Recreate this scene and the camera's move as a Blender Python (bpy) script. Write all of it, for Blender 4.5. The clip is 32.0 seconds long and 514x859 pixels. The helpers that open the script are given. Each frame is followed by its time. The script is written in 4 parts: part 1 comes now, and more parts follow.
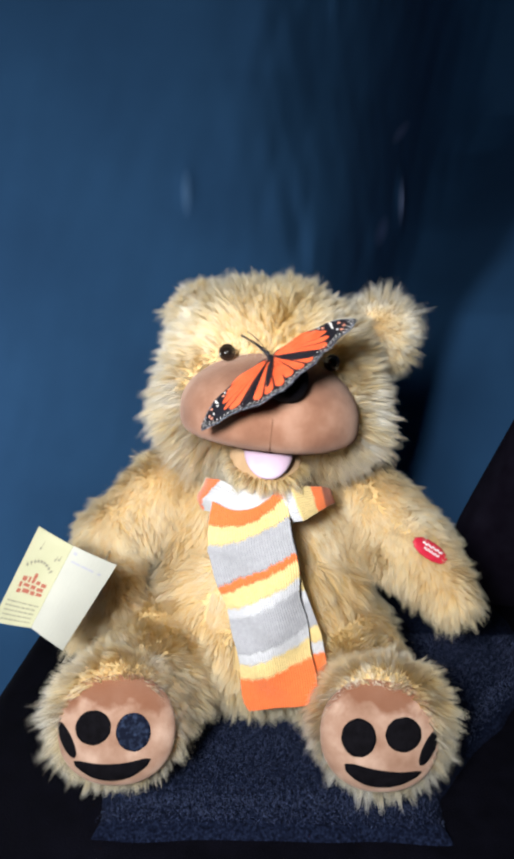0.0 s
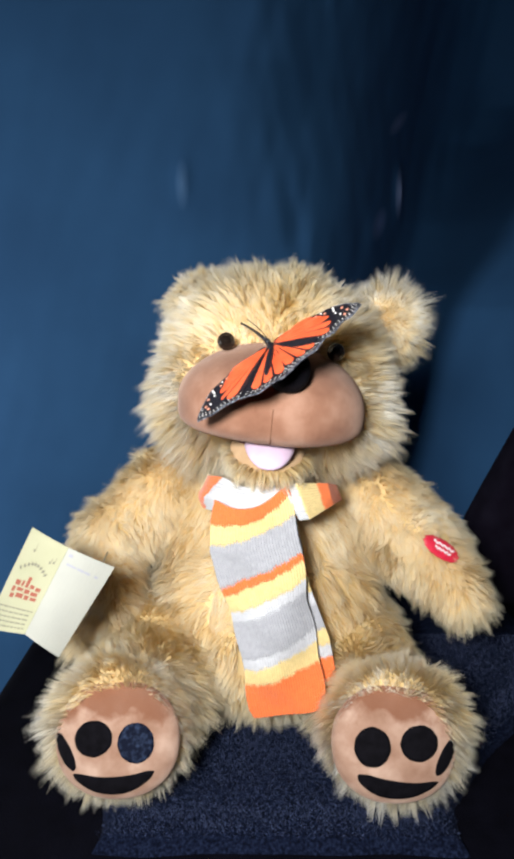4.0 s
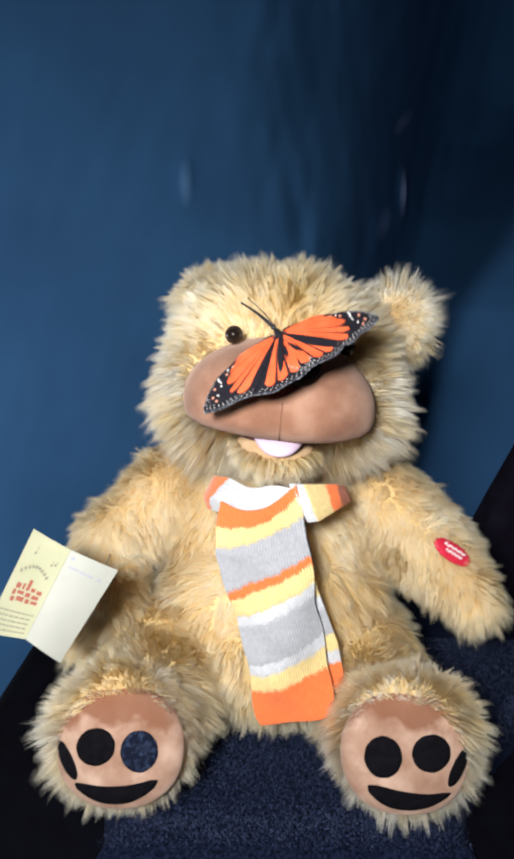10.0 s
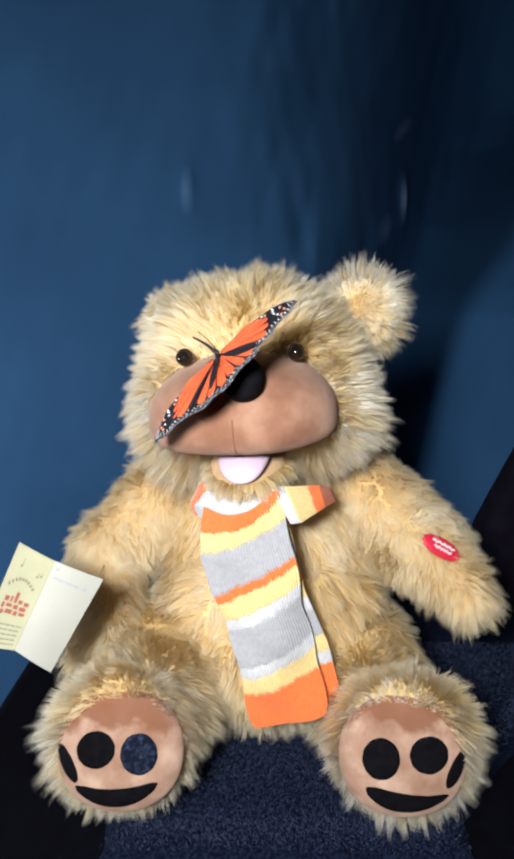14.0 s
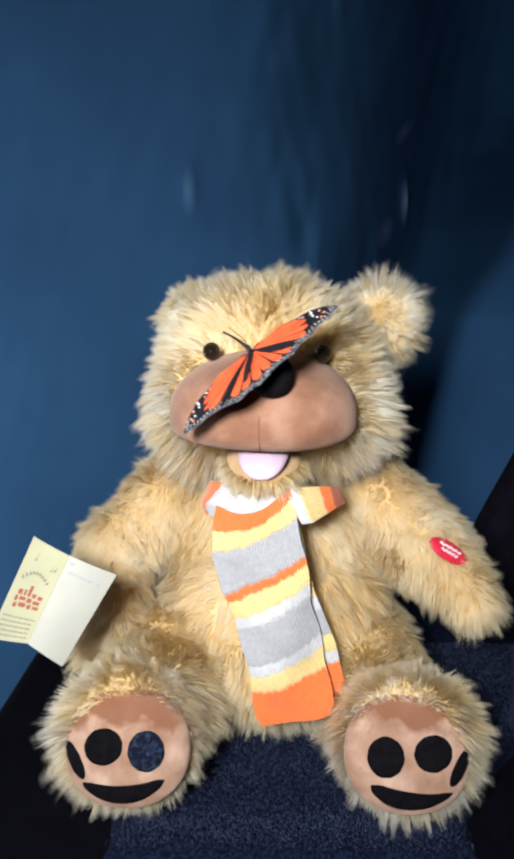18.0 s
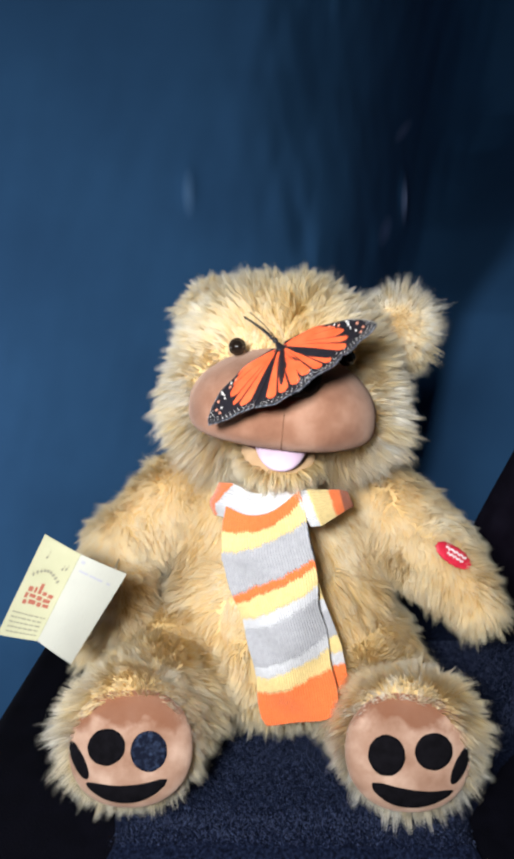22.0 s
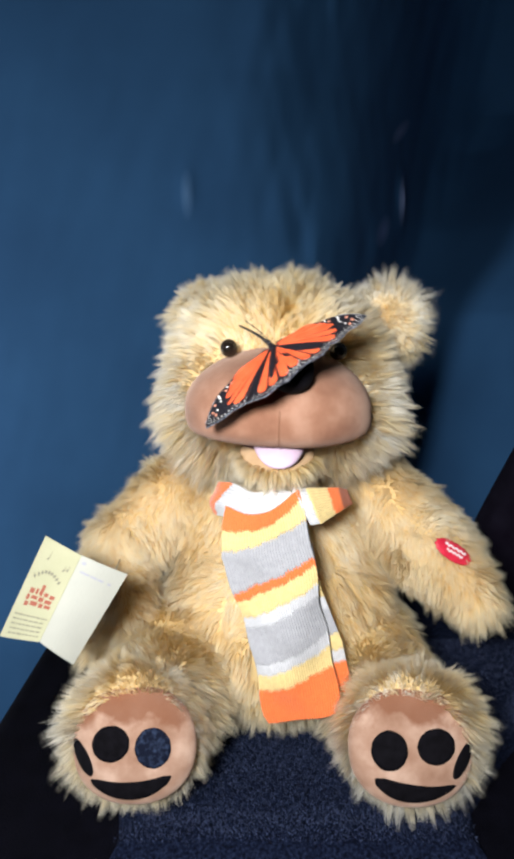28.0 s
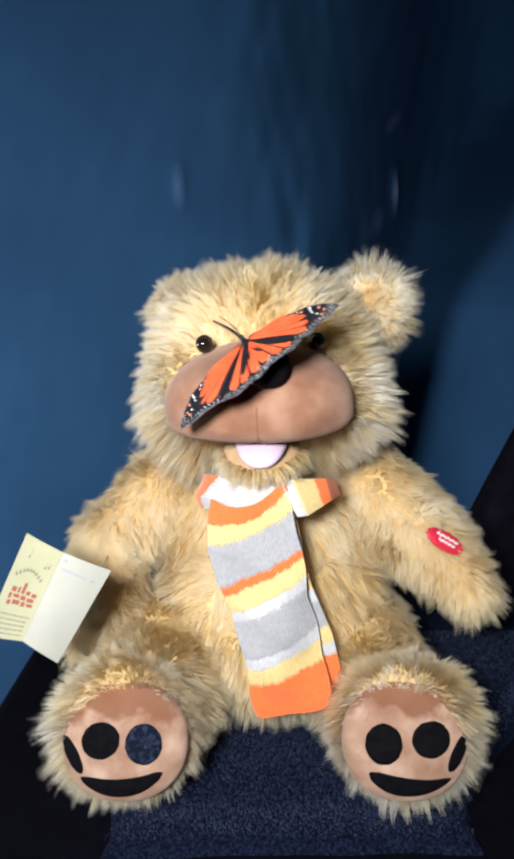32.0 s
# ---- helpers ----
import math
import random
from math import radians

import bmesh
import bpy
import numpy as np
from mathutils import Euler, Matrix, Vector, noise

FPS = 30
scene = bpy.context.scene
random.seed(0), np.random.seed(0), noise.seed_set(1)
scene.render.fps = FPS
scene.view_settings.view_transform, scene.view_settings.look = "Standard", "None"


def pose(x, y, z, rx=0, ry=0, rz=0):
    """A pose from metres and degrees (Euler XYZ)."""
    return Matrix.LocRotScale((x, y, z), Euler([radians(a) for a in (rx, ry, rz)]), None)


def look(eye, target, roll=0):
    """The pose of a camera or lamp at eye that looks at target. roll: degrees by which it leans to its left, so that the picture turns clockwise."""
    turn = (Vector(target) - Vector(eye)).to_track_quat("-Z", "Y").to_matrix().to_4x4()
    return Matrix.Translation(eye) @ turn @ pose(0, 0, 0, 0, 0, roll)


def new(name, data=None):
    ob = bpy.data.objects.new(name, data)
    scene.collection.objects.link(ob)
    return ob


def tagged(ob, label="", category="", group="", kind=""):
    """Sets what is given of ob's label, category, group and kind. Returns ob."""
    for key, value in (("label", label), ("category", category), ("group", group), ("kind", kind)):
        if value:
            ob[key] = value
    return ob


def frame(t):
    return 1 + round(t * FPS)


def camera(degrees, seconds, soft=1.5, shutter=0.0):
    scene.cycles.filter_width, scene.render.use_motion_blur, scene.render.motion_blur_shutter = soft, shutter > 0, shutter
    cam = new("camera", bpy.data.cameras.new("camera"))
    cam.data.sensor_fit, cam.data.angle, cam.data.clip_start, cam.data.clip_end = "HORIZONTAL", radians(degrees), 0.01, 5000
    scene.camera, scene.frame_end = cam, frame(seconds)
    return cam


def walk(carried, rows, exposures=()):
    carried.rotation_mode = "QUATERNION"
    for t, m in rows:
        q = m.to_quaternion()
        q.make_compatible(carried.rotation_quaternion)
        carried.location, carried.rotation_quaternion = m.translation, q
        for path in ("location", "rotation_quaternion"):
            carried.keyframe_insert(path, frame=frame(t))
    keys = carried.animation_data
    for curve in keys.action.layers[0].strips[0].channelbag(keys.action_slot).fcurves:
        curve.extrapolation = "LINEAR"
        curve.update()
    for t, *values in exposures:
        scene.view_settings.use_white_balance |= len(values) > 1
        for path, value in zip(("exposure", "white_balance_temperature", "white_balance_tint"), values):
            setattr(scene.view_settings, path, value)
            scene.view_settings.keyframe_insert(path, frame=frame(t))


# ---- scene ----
# time, eye (metres), yaw, pitch, roll (degrees)
CAMERA_ROWS = [
    (0, 0.0035, -0.3921, 0.2531, 0.81, -11.63, -0.21),
    (0.5, 0.0036, -0.3931, 0.2564, 0.72, -11.68, -0.17),
    (1, 0.0045, -0.3884, 0.2528, 1.04, -11.52, 0.47),
    (1.5, 0.0029, -0.3855, 0.2528, 0.8, -11.44, 0.09),
    (2, -0.0012, -0.3840, 0.2531, 0.48, -11.75, -0.26),
    (2.5, -0.0018, -0.3827, 0.2507, 0.32, -11.88, -0.25),
    (4.5, -0.0024, -0.3752, 0.2496, 0.32, -12.07, 0.08),
    (5, 0.0013, -0.3723, 0.2467, 0.66, -12.1, 0.62),
    (5.5, 0.0011, -0.3688, 0.2460, 0.56, -12.29, 0.47),
    (6, -0.0040, -0.3653, 0.2461, 0.13, -12.41, -0.41),
    (6.5, -0.0064, -0.3643, 0.2469, -0.03, -12.39, -0.55),
    (7, -0.0057, -0.3662, 0.2463, 0.2, -12.27, -0.35),
    (7.5, -0.0037, -0.3667, 0.2465, 0.39, -12.15, -0.06),
    (8, -0.0034, -0.3653, 0.2452, 0.55, -12.28, 0.04),
    (8.5, -0.0038, -0.3659, 0.2451, 0.52, -12.42, -0.08),
    (9, -0.0034, -0.3665, 0.2453, 0.65, -12.41, 0.11),
    (9.5, -0.0043, -0.3670, 0.2470, 0.64, -12.22, 0.05),
    (10, -0.0052, -0.3698, 0.2478, 0.42, -11.97, -0.29),
    (10.5, -0.0060, -0.3697, 0.2480, 0.33, -12.02, -0.39),
    (11, -0.0048, -0.3703, 0.2468, 0.44, -11.94, -0.18),
    (11.5, -0.0024, -0.3717, 0.2451, 0.65, -11.75, 0.2),
    (12, -0.0058, -0.3736, 0.2475, 0.38, -11.82, -0.17),
    (12.5, -0.0068, -0.3764, 0.2510, 0.24, -11.8, -0.35),
    (13, -0.0053, -0.3776, 0.2488, 0.38, -11.34, -0.04),
    (13.5, -0.0032, -0.3760, 0.2484, 0.5, -11.16, -0),
    (14, -0.0022, -0.3731, 0.2478, 0.77, -11.42, 0.13),
    (14.5, -0.0029, -0.3742, 0.2471, 0.87, -11.44, 0.09),
    (16.5, -0.0034, -0.3755, 0.2496, 1.12, -11.31, 0.17),
    (17, -0.0052, -0.3762, 0.2497, 0.79, -11.35, -0.17),
    (17.5, -0.0052, -0.3760, 0.2480, 0.74, -11.24, -0.11),
    (18, -0.0065, -0.3759, 0.2485, 0.58, -11.37, -0.3),
    (18.5, -0.0053, -0.3733, 0.2485, 0.84, -11.56, -0.01),
    (19, -0.0071, -0.3682, 0.2479, 0.63, -11.86, -0.29),
    (19.5, -0.0065, -0.3686, 0.2466, 0.6, -11.96, -0.2),
    (20, -0.0044, -0.3709, 0.2450, 0.9, -11.86, 0.34),
    (20.5, -0.0025, -0.3744, 0.2466, 0.85, -11.81, 0.32),
    (21, -0.0025, -0.3762, 0.2472, 0.74, -11.68, 0.18),
    (21.5, -0.0028, -0.3770, 0.2498, 0.82, -11.73, 0.29),
    (22, -0.0048, -0.3779, 0.2497, 0.81, -11.39, 0.3),
    (22.5, -0.0027, -0.3783, 0.2496, 1.02, -11.32, 0.64),
    (23, -0.0020, -0.3792, 0.2493, 1.16, -11.28, 0.91),
    (23.5, -0.0033, -0.3786, 0.2486, 0.99, -11.38, 0.61),
    (24, -0.0023, -0.3784, 0.2474, 1.03, -11.34, 0.79),
    (24.5, -0.0038, -0.3779, 0.2480, 1.13, -11.47, 0.95),
    (25, -0.0037, -0.3773, 0.2487, 0.97, -11.47, 0.84),
    (25.5, -0.0043, -0.3791, 0.2499, 0.88, -11.55, 0.85),
    (27.5, -0.0048, -0.3790, 0.2468, 0.88, -11.31, 0.81),
    (28, -0.0066, -0.3799, 0.2488, 0.64, -11.3, 0.48),
    (28.5, -0.0061, -0.3845, 0.2485, 0.62, -10.95, 0.59),
    (29, -0.0051, -0.3852, 0.2480, 0.71, -11.13, 0.81),
    (29.5, -0.0033, -0.3853, 0.2475, 0.85, -11.17, 1.02),
    (30, -0.0042, -0.3834, 0.2487, 0.67, -11.33, 0.79),
    (30.5, -0.0060, -0.3847, 0.2494, 0.38, -11.13, 0.61),
    (31, -0.0051, -0.3845, 0.2486, 0.28, -11.05, 0.77),
    (31.5, -0.0051, -0.3812, 0.2477, 0.22, -11.25, 0.7),
    (32, -0.0043, -0.3751, 0.2458, 0.25, -11.75, 0.88),
]

# time, body yaw pitch roll, head yaw pitch roll (degrees), opening of the jaw (0 to 1)
SWAY_ROWS = [
    (0, -0.01, 0.28, 2.26, 0.25, 1.76, 2.79, 1),
    (0.5, -0.52, -0.47, 0.84, -0.57, 1.06, -1.48, 1),
    (1, -1.39, 0.16, -0.23, -4.13, 0.38, -2.99, 0.25),
    (1.5, -0.66, 0, 0.42, -1.62, -0.26, -1.74, 0.4),
    (2, -0.37, -0.02, 2.04, 0.4, 1.04, 2.68, 0.9),
    (2.5, -1.08, -0.34, 0.35, -2.37, 2.37, -2.64, 0.9),
    (3, -1.5, 0, -0.6, -4.6, 1, -3.2, 0.3),
    (3.5, -1.1, 0, 0.6, -2.6, 1.4, 0, 0.6),
    (4, -0.5, 0.1, 1.9, -0.8, 1.2, 3, 0.8),
    (4.5, -1.21, -0.02, 0.19, -3.23, 2.07, -1.07, 0.8),
    (5, -1.7, 0.04, -0.22, -4.99, 0.43, -2.36, 0.2),
    (5.5, -1.45, -0.09, -0.4, -4.9, 0.49, -2.38, 0.4),
    (6, -0.73, 0.07, 1.03, -2.28, 0.04, 1.89, 0.35),
    (6.5, -0.9, -0.04, 1.48, -1.43, 1.15, 2.69, 0.8),
    (7, -1.47, -0.25, -0.35, -3.39, 2.39, -1.81, 1),
    (7.5, -1.56, -0.24, -0.82, -4.56, 0.79, -2.17, 0.3),
    (8, -0.57, 0.02, 1.78, -1.14, -0.21, 2.69, 0.4),
    (8.5, -0.82, 0.09, 1.32, -1.81, 1.13, 2.45, 0.9),
    (9, -1.4, -0.05, -0.53, -4, 2.65, -2.36, 0.8),
    (9.5, -1.45, -0.1, -0.39, -4.12, 0.74, -1.25, 0.35),
    (10, -0.49, 0.08, 1.86, -0.7, 0.02, 3.12, 0.3),
    (10.5, -0.75, 0.01, 1.48, -0.8, 1.88, 2.88, 0.9),
    (11, -0.9, 0.06, 1.19, -1.94, 1.42, 2.5, 0.8),
    (11.5, -1.25, 0.02, -0.53, -3.74, 3.01, -2.86, 0.9),
    (12, -1.51, 0.09, -0.08, -2.93, 0.88, 0.23, 0.3),
    (12.5, -0.51, 0.03, 1.95, -0.25, -0.06, 3.6, 0.3),
    (13, -1.26, 0.38, 0.88, -2.33, 1.24, 1.52, 0.5),
    (13.5, -1.4, 0.11, -0.05, -3.57, 0.09, -0.41, 0.2),
    (14, -1.49, -0.13, -0.94, -4.07, 2.81, -3.01, 1),
    (14.5, -1.27, 0.18, 0.2, -2.37, 0.96, 0.48, 0.4),
    (15, -0.5, 0.1, 1.9, -0.8, 1.2, 3, 0.8),
    (15.5, -1.1, 0, 0.6, -2.6, 1.4, 0, 0.6),
    (16, -1.5, 0, -0.6, -4.6, 1, -3.2, 0.3),
    (16.5, -1.13, -0.08, 0.06, -2.83, 0.23, 0.42, 0.3),
    (17, -0.27, -0.27, 1.6, -0.25, 0.22, 3.78, 0.3),
    (17.5, -0.89, -0.14, 0.82, -1.64, 1.5, 1.72, 0.8),
    (18, -1.22, -0.29, 0.02, -2.49, 1.86, -0.21, 1),
    (18.5, -1.63, -0.35, -1.24, -4.29, 1.92, -3.68, 0.9),
    (19, -1.02, -0.27, -0.01, -2.17, 0.03, 0.42, 0.35),
    (19.5, -0.64, -0.13, 1.59, -1.14, 0.34, 3.55, 0.5),
    (20, -1.39, -0.14, 0.05, -2.63, 2.11, -0.83, 0.8),
    (20.5, -1.43, -0.39, -1.02, -4.05, 1.97, -3.5, 0.9),
    (21, -0.52, -0.15, 0.89, -1.3, -0.19, 1.42, 0.3),
    (21.5, -0.25, 0.08, 2.06, -0.62, 1.28, 3.42, 0.7),
    (22, -0.72, 0.05, 1.96, -1, 0.75, 3.23, 0.6),
    (22.5, -1.36, 0.19, 0.57, -2.85, 2.37, -0.96, 0.9),
    (23, -1.6, -0.05, -0.45, -5.17, 0.97, -2.61, 0.4),
    (23.5, -0.83, -0.01, 1.08, -1.52, -0.48, 0.98, 0.25),
    (24, -0.6, 0.33, 2.24, -0.97, 1.51, 3.61, 0.8),
    (24.5, -1.37, 0.2, 0.56, -3.36, 2.43, -1.5, 0.9),
    (25, -1.63, -0.14, -0.55, -4.97, 0.88, -2.83, 0.4),
    (25.5, -0.84, -0.02, 1.75, -1.52, -0.32, 1.9, 0.4),
    (26, -0.5, 0.1, 1.9, -0.8, 1.2, 3, 0.8),
    (26.5, -1.1, 0, 0.6, -2.6, 1.4, 0, 0.6),
    (27, -1.5, 0, -0.6, -4.6, 1, -3.2, 0.3),
    (27.5, -1.6, 0.23, -0.53, -3.27, 0.41, -4.53, 0.3),
    (28, -0.82, 0.32, 1.4, -0.46, 0.33, 0.1, 0.6),
    (28.5, -0.88, 0.47, 1.9, -0.12, 2.32, 2.01, 0.9),
    (29, -1.5, 0.41, 0.1, -2.4, 1.13, -3.11, 0.7),
    (29.5, -1.55, 0.25, -0.6, -3.45, 0.26, -4.12, 0.2),
    (30, -0.62, 0.47, 1.91, -0.12, 0.55, 1.5, 0.6),
    (30.5, -0.89, 0.45, 1.87, -0.49, 2.15, 1.18, 0.9),
    (31, -1.57, 0.52, 0.03, -2.96, 0.86, -3.29, 0.6),
    (31.5, -1.69, 0.26, -0.58, -3.24, -0.01, -3.65, 0.3),
    (32, -1.42, 0.54, 0.61, -1.03, 1.43, -1.89, 0.8),
]


from mathutils import kdtree


def turned(yaw, pitch, roll):
    return (Matrix.Rotation(radians(yaw), 4, "Z") @ Matrix.Rotation(radians(pitch), 4, "X") @ Matrix.Rotation(radians(roll), 4, "Y"))


cam = camera(42.0, 32.0, soft=3.7, shutter=0.9)
walk(cam, [(t, Matrix.Translation((x, y, z)) @ turned(yaw, pitch, roll) @ Matrix.Rotation(radians(90), 4, "X"))
           for t, x, y, z, yaw, pitch, roll in CAMERA_ROWS])

# ---- light ----
world = bpy.data.worlds.new("night")
world.use_nodes = True
scene.world = world
world.node_tree.nodes["Background"].inputs[0].default_value = (0.35, 0.42, 0.6, 1)
world.node_tree.nodes["Background"].inputs[1].default_value = 0.02


def area_lamp(name, eye, target, watts, size, colour):
    data = bpy.data.lights.new(name, "AREA")
    data.energy, data.shape, data.size, data.color = watts, "DISK", size, colour
    ob = new(name, data)
    ob.matrix_world = look(eye, target)
    return ob


area_lamp("phone_light", (-0.075, -0.47, 0.318), (-0.01, 0.1, 0.14), 4.15, 0.065, (0.99, 1.0, 0.985))
# unseen lamp, added at the left to brighten the hanging cloth
area_lamp("backdrop_fill_lamp", (-1.15, 0.08, 0.0), (-0.3, 0.8, 0.0), 7.8, 0.25, (0.92, 0.96, 1.0))

SEAT_Z = 0.008
FLOOR_Z = -0.742


# ---- materials ----
def material(name, colour, rough=0.7, metal=0.0):
    m = bpy.data.materials.new(name)
    m.use_nodes = True
    b = m.node_tree.nodes["Principled BSDF"]
    b.inputs["Base Color"].default_value = (*colour, 1)
    b.inputs["Roughness"].default_value = rough
    b.inputs["Metallic"].default_value = metal
    return m


def add(m, kind, **values):
    n = m.node_tree.nodes.new(kind)
    for k, v in values.items():
        n.inputs[k].default_value = v
    return n


def link(m, a, b):
    m.node_tree.links.new(a, b)


def bsdf(m):
    return m.node_tree.nodes["Principled BSDF"]


def ramp(m, stops):
    n = m.node_tree.nodes.new("ShaderNodeValToRGB")
    while len(n.color_ramp.elements) < len(stops):
        n.color_ramp.elements.new(0.5)
    for e, (p, c) in zip(n.color_ramp.elements, stops):
        e.position, e.color = p, (*c, 1)
    return n


def mottled(name, stops, scale, rough=0.8, bump=0.3, bump_scale=400.0, detail=6.0, distance=0.001):
    """A surface whose colour runs over the stops by a coarse noise, with a fine relief."""
    m = material(name, stops[0][1], rough)
    where = add(m, "ShaderNodeTexCoord")
    big = add(m, "ShaderNodeTexNoise", Scale=scale, Detail=detail)
    link(m, where.outputs["Object"], big.inputs["Vector"])
    r = ramp(m, stops)
    link(m, big.outputs[0], r.inputs[0])
    link(m, r.outputs[0], bsdf(m).inputs["Base Color"])
    fine = add(m, "ShaderNodeTexNoise", Scale=bump_scale, Detail=3.0)
    link(m, where.outputs["Object"], fine.inputs["Vector"])
    b = add(m, "ShaderNodeBump", Strength=bump, Distance=distance)
    link(m, fine.outputs[0], b.inputs["Height"])
    link(m, b.outputs[0], bsdf(m).inputs["Normal"])
    return m


def fur_material(name, root, middle, tip, pale):
    """Dyed plush: darker at the root, paler at the tip, varied from tuft to tuft."""
    m = material(name, middle, 0.55)
    uv = add(m, "ShaderNodeUVMap")
    split = add(m, "ShaderNodeSeparateXYZ")
    link(m, uv.outputs[0], split.inputs[0])
    along = ramp(m, ((0.0, root), (0.45, middle), (1.0, tip)))
    link(m, split.outputs[1], along.inputs[0])
    mix = add(m, "ShaderNodeMix")
    mix.data_type = "RGBA"
    where = add(m, "ShaderNodeTexCoord")
    patch = add(m, "ShaderNodeTexNoise", Scale=27.0, Detail=2.0)
    link(m, where.outputs["Object"], patch.inputs["Vector"])
    total = add(m, "ShaderNodeMath")
    total.operation, total.use_clamp = "MULTIPLY", True
    link(m, split.outputs[0], total.inputs[0])
    lift = ramp(m, ((0.38, (0.12, 0.12, 0.12)), (0.66, (0.95, 0.95, 0.95))))
    link(m, patch.outputs[0], lift.inputs[0])
    link(m, lift.outputs[0], total.inputs[1])
    link(m, total.outputs[0], mix.inputs[0])
    link(m, along.outputs[0], mix.inputs[6])
    mix.inputs[7].default_value = (*pale, 1)
    link(m, mix.outputs[2], bsdf(m).inputs["Base Color"])
    bsdf(m).inputs["Specular IOR Level"].default_value = 0.3
    thin = add(m, "ShaderNodeBsdfTranslucent")
    link(m, mix.outputs[2], thin.inputs["Color"])
    both = add(m, "ShaderNodeMixShader", Fac=0.55)
    link(m, bsdf(m).outputs[0], both.inputs[1])
    link(m, thin.outputs[0], both.inputs[2])
    # fine fibres let some light pass between them, more so towards the tip
    wisp = add(m, "ShaderNodeMixShader")
    gaps = ramp(m, ((0.0, (0.12, 0.12, 0.12)), (1.0, (0.38, 0.38, 0.38))))
    link(m, split.outputs[1], gaps.inputs[0])
    link(m, gaps.outputs[0], wisp.inputs[0])
    link(m, both.outputs[0], wisp.inputs[1])
    link(m, add(m, "ShaderNodeBsdfTransparent").outputs[0], wisp.inputs[2])
    link(m, wisp.outputs[0], m.node_tree.nodes["Material Output"].inputs["Surface"])
    return m


FUR = fur_material("golden_fur", (0.63, 0.42, 0.16), (0.9, 0.73, 0.42), (0.98, 0.93, 0.77), (0.99, 0.965, 0.88))
FUR_PALE = fur_material("cream_fur", (0.62, 0.42, 0.15), (0.89, 0.72, 0.39), (0.99, 0.95, 0.82), (0.995, 0.975, 0.92))
HIDE = mottled("plush_backing", ((0.3, (0.55, 0.4, 0.19)), (0.7, (0.66, 0.5, 0.26))), 60.0, 0.95)
SUEDE = mottled("tan_suede", ((0.32, (0.185, 0.08, 0.048)), (0.5, (0.265, 0.13, 0.083)), (0.66, (0.37, 0.21, 0.148))), 48.0, 0.95, 0.3, 1500.0)
PAD = mottled("tan_velour", ((0.32, (0.25, 0.135, 0.09)), (0.5, (0.345, 0.21, 0.152)), (0.66, (0.46, 0.31, 0.24))), 75.0, 0.95, 0.3, 1500.0)


def brushed(m, level, colour):
    """Nap brushed the other way, darker, above a ragged line on the soles."""
    where = add(m, "ShaderNodeTexCoord")
    split = add(m, "ShaderNodeSeparateXYZ")
    link(m, where.outputs["Object"], split.inputs[0])
    ragged = add(m, "ShaderNodeTexNoise", Scale=110.0, Detail=6.0)
    link(m, where.outputs["Object"], ragged.inputs["Vector"])
    shift = add(m, "ShaderNodeMath")
    shift.operation = "MULTIPLY_ADD"
    shift.inputs[1].default_value = 0.02
    link(m, ragged.outputs[0], shift.inputs[0])
    link(m, split.outputs[2], shift.inputs[2])
    edge = add(m, "ShaderNodeMapRange")
    edge.inputs["From Min"].default_value = level
    edge.inputs["From Max"].default_value = level + 0.004
    edge.inputs["To Max"].default_value = 0.85
    link(m, shift.outputs[0], edge.inputs["Value"])
    blend = add(m, "ShaderNodeMix")
    blend.data_type = "RGBA"
    link(m, edge.outputs[0], blend.inputs[0])
    link(m, bsdf(m).inputs["Base Color"].links[0].from_socket, blend.inputs[6])
    blend.inputs[7].default_value = (*colour, 1)
    link(m, blend.outputs[2], bsdf(m).inputs["Base Color"])


brushed(PAD, 0.0715, (0.185, 0.074, 0.04))
BLACK_FELT = mottled("black_felt", ((0.3, (0.0018, 0.0015, 0.0025)), (0.7, (0.0045, 0.004, 0.006))), 300.0, 0.9, 0.4, 1500.0)
BLUE_FELT = mottled("worn_blue_felt", ((0.45, (0.005, 0.007, 0.017)), (0.75, (0.028, 0.042, 0.085))), 500.0, 0.9, 0.5, 1500.0)
NOSE = mottled("black_plush", ((0.3, (0.003, 0.003, 0.005)), (0.7, (0.008, 0.007, 0.01))), 200.0, 0.8, 0.4, 1500.0)
for dull in (BLACK_FELT, BLUE_FELT, NOSE, SUEDE, PAD):
    bsdf(dull).inputs["Specular IOR Level"].default_value = 0.08
for soft, amount in ((SUEDE, 0.22), (PAD, 0.22)):
    bsdf(soft).inputs["Sheen Weight"].default_value = amount
    bsdf(soft).inputs["Sheen Roughness"].default_value = 0.6
    bsdf(soft).inputs["Sheen Tint"].default_value = (1.0, 0.8, 0.7, 1)
EYE = material("glossy_bead", (0.012, 0.008, 0.006), 0.06)
EYE_RING = material("brown_glass", (0.028, 0.018, 0.011), 0.1)
TONGUE = mottled("pale_pink_satin", ((0.3, (0.52, 0.385, 0.51)), (0.7, (0.6, 0.47, 0.59))), 90.0, 0.45, 0.15, 800.0)
LIP = mottled("tan_lip_plush", ((0.3, (0.38, 0.24, 0.13)), (0.7, (0.47, 0.31, 0.18))), 90.0, 0.95, 0.3, 1500.0)
MOUTH = material("dark_mouth_lining", (0.09, 0.03, 0.03), 0.9)
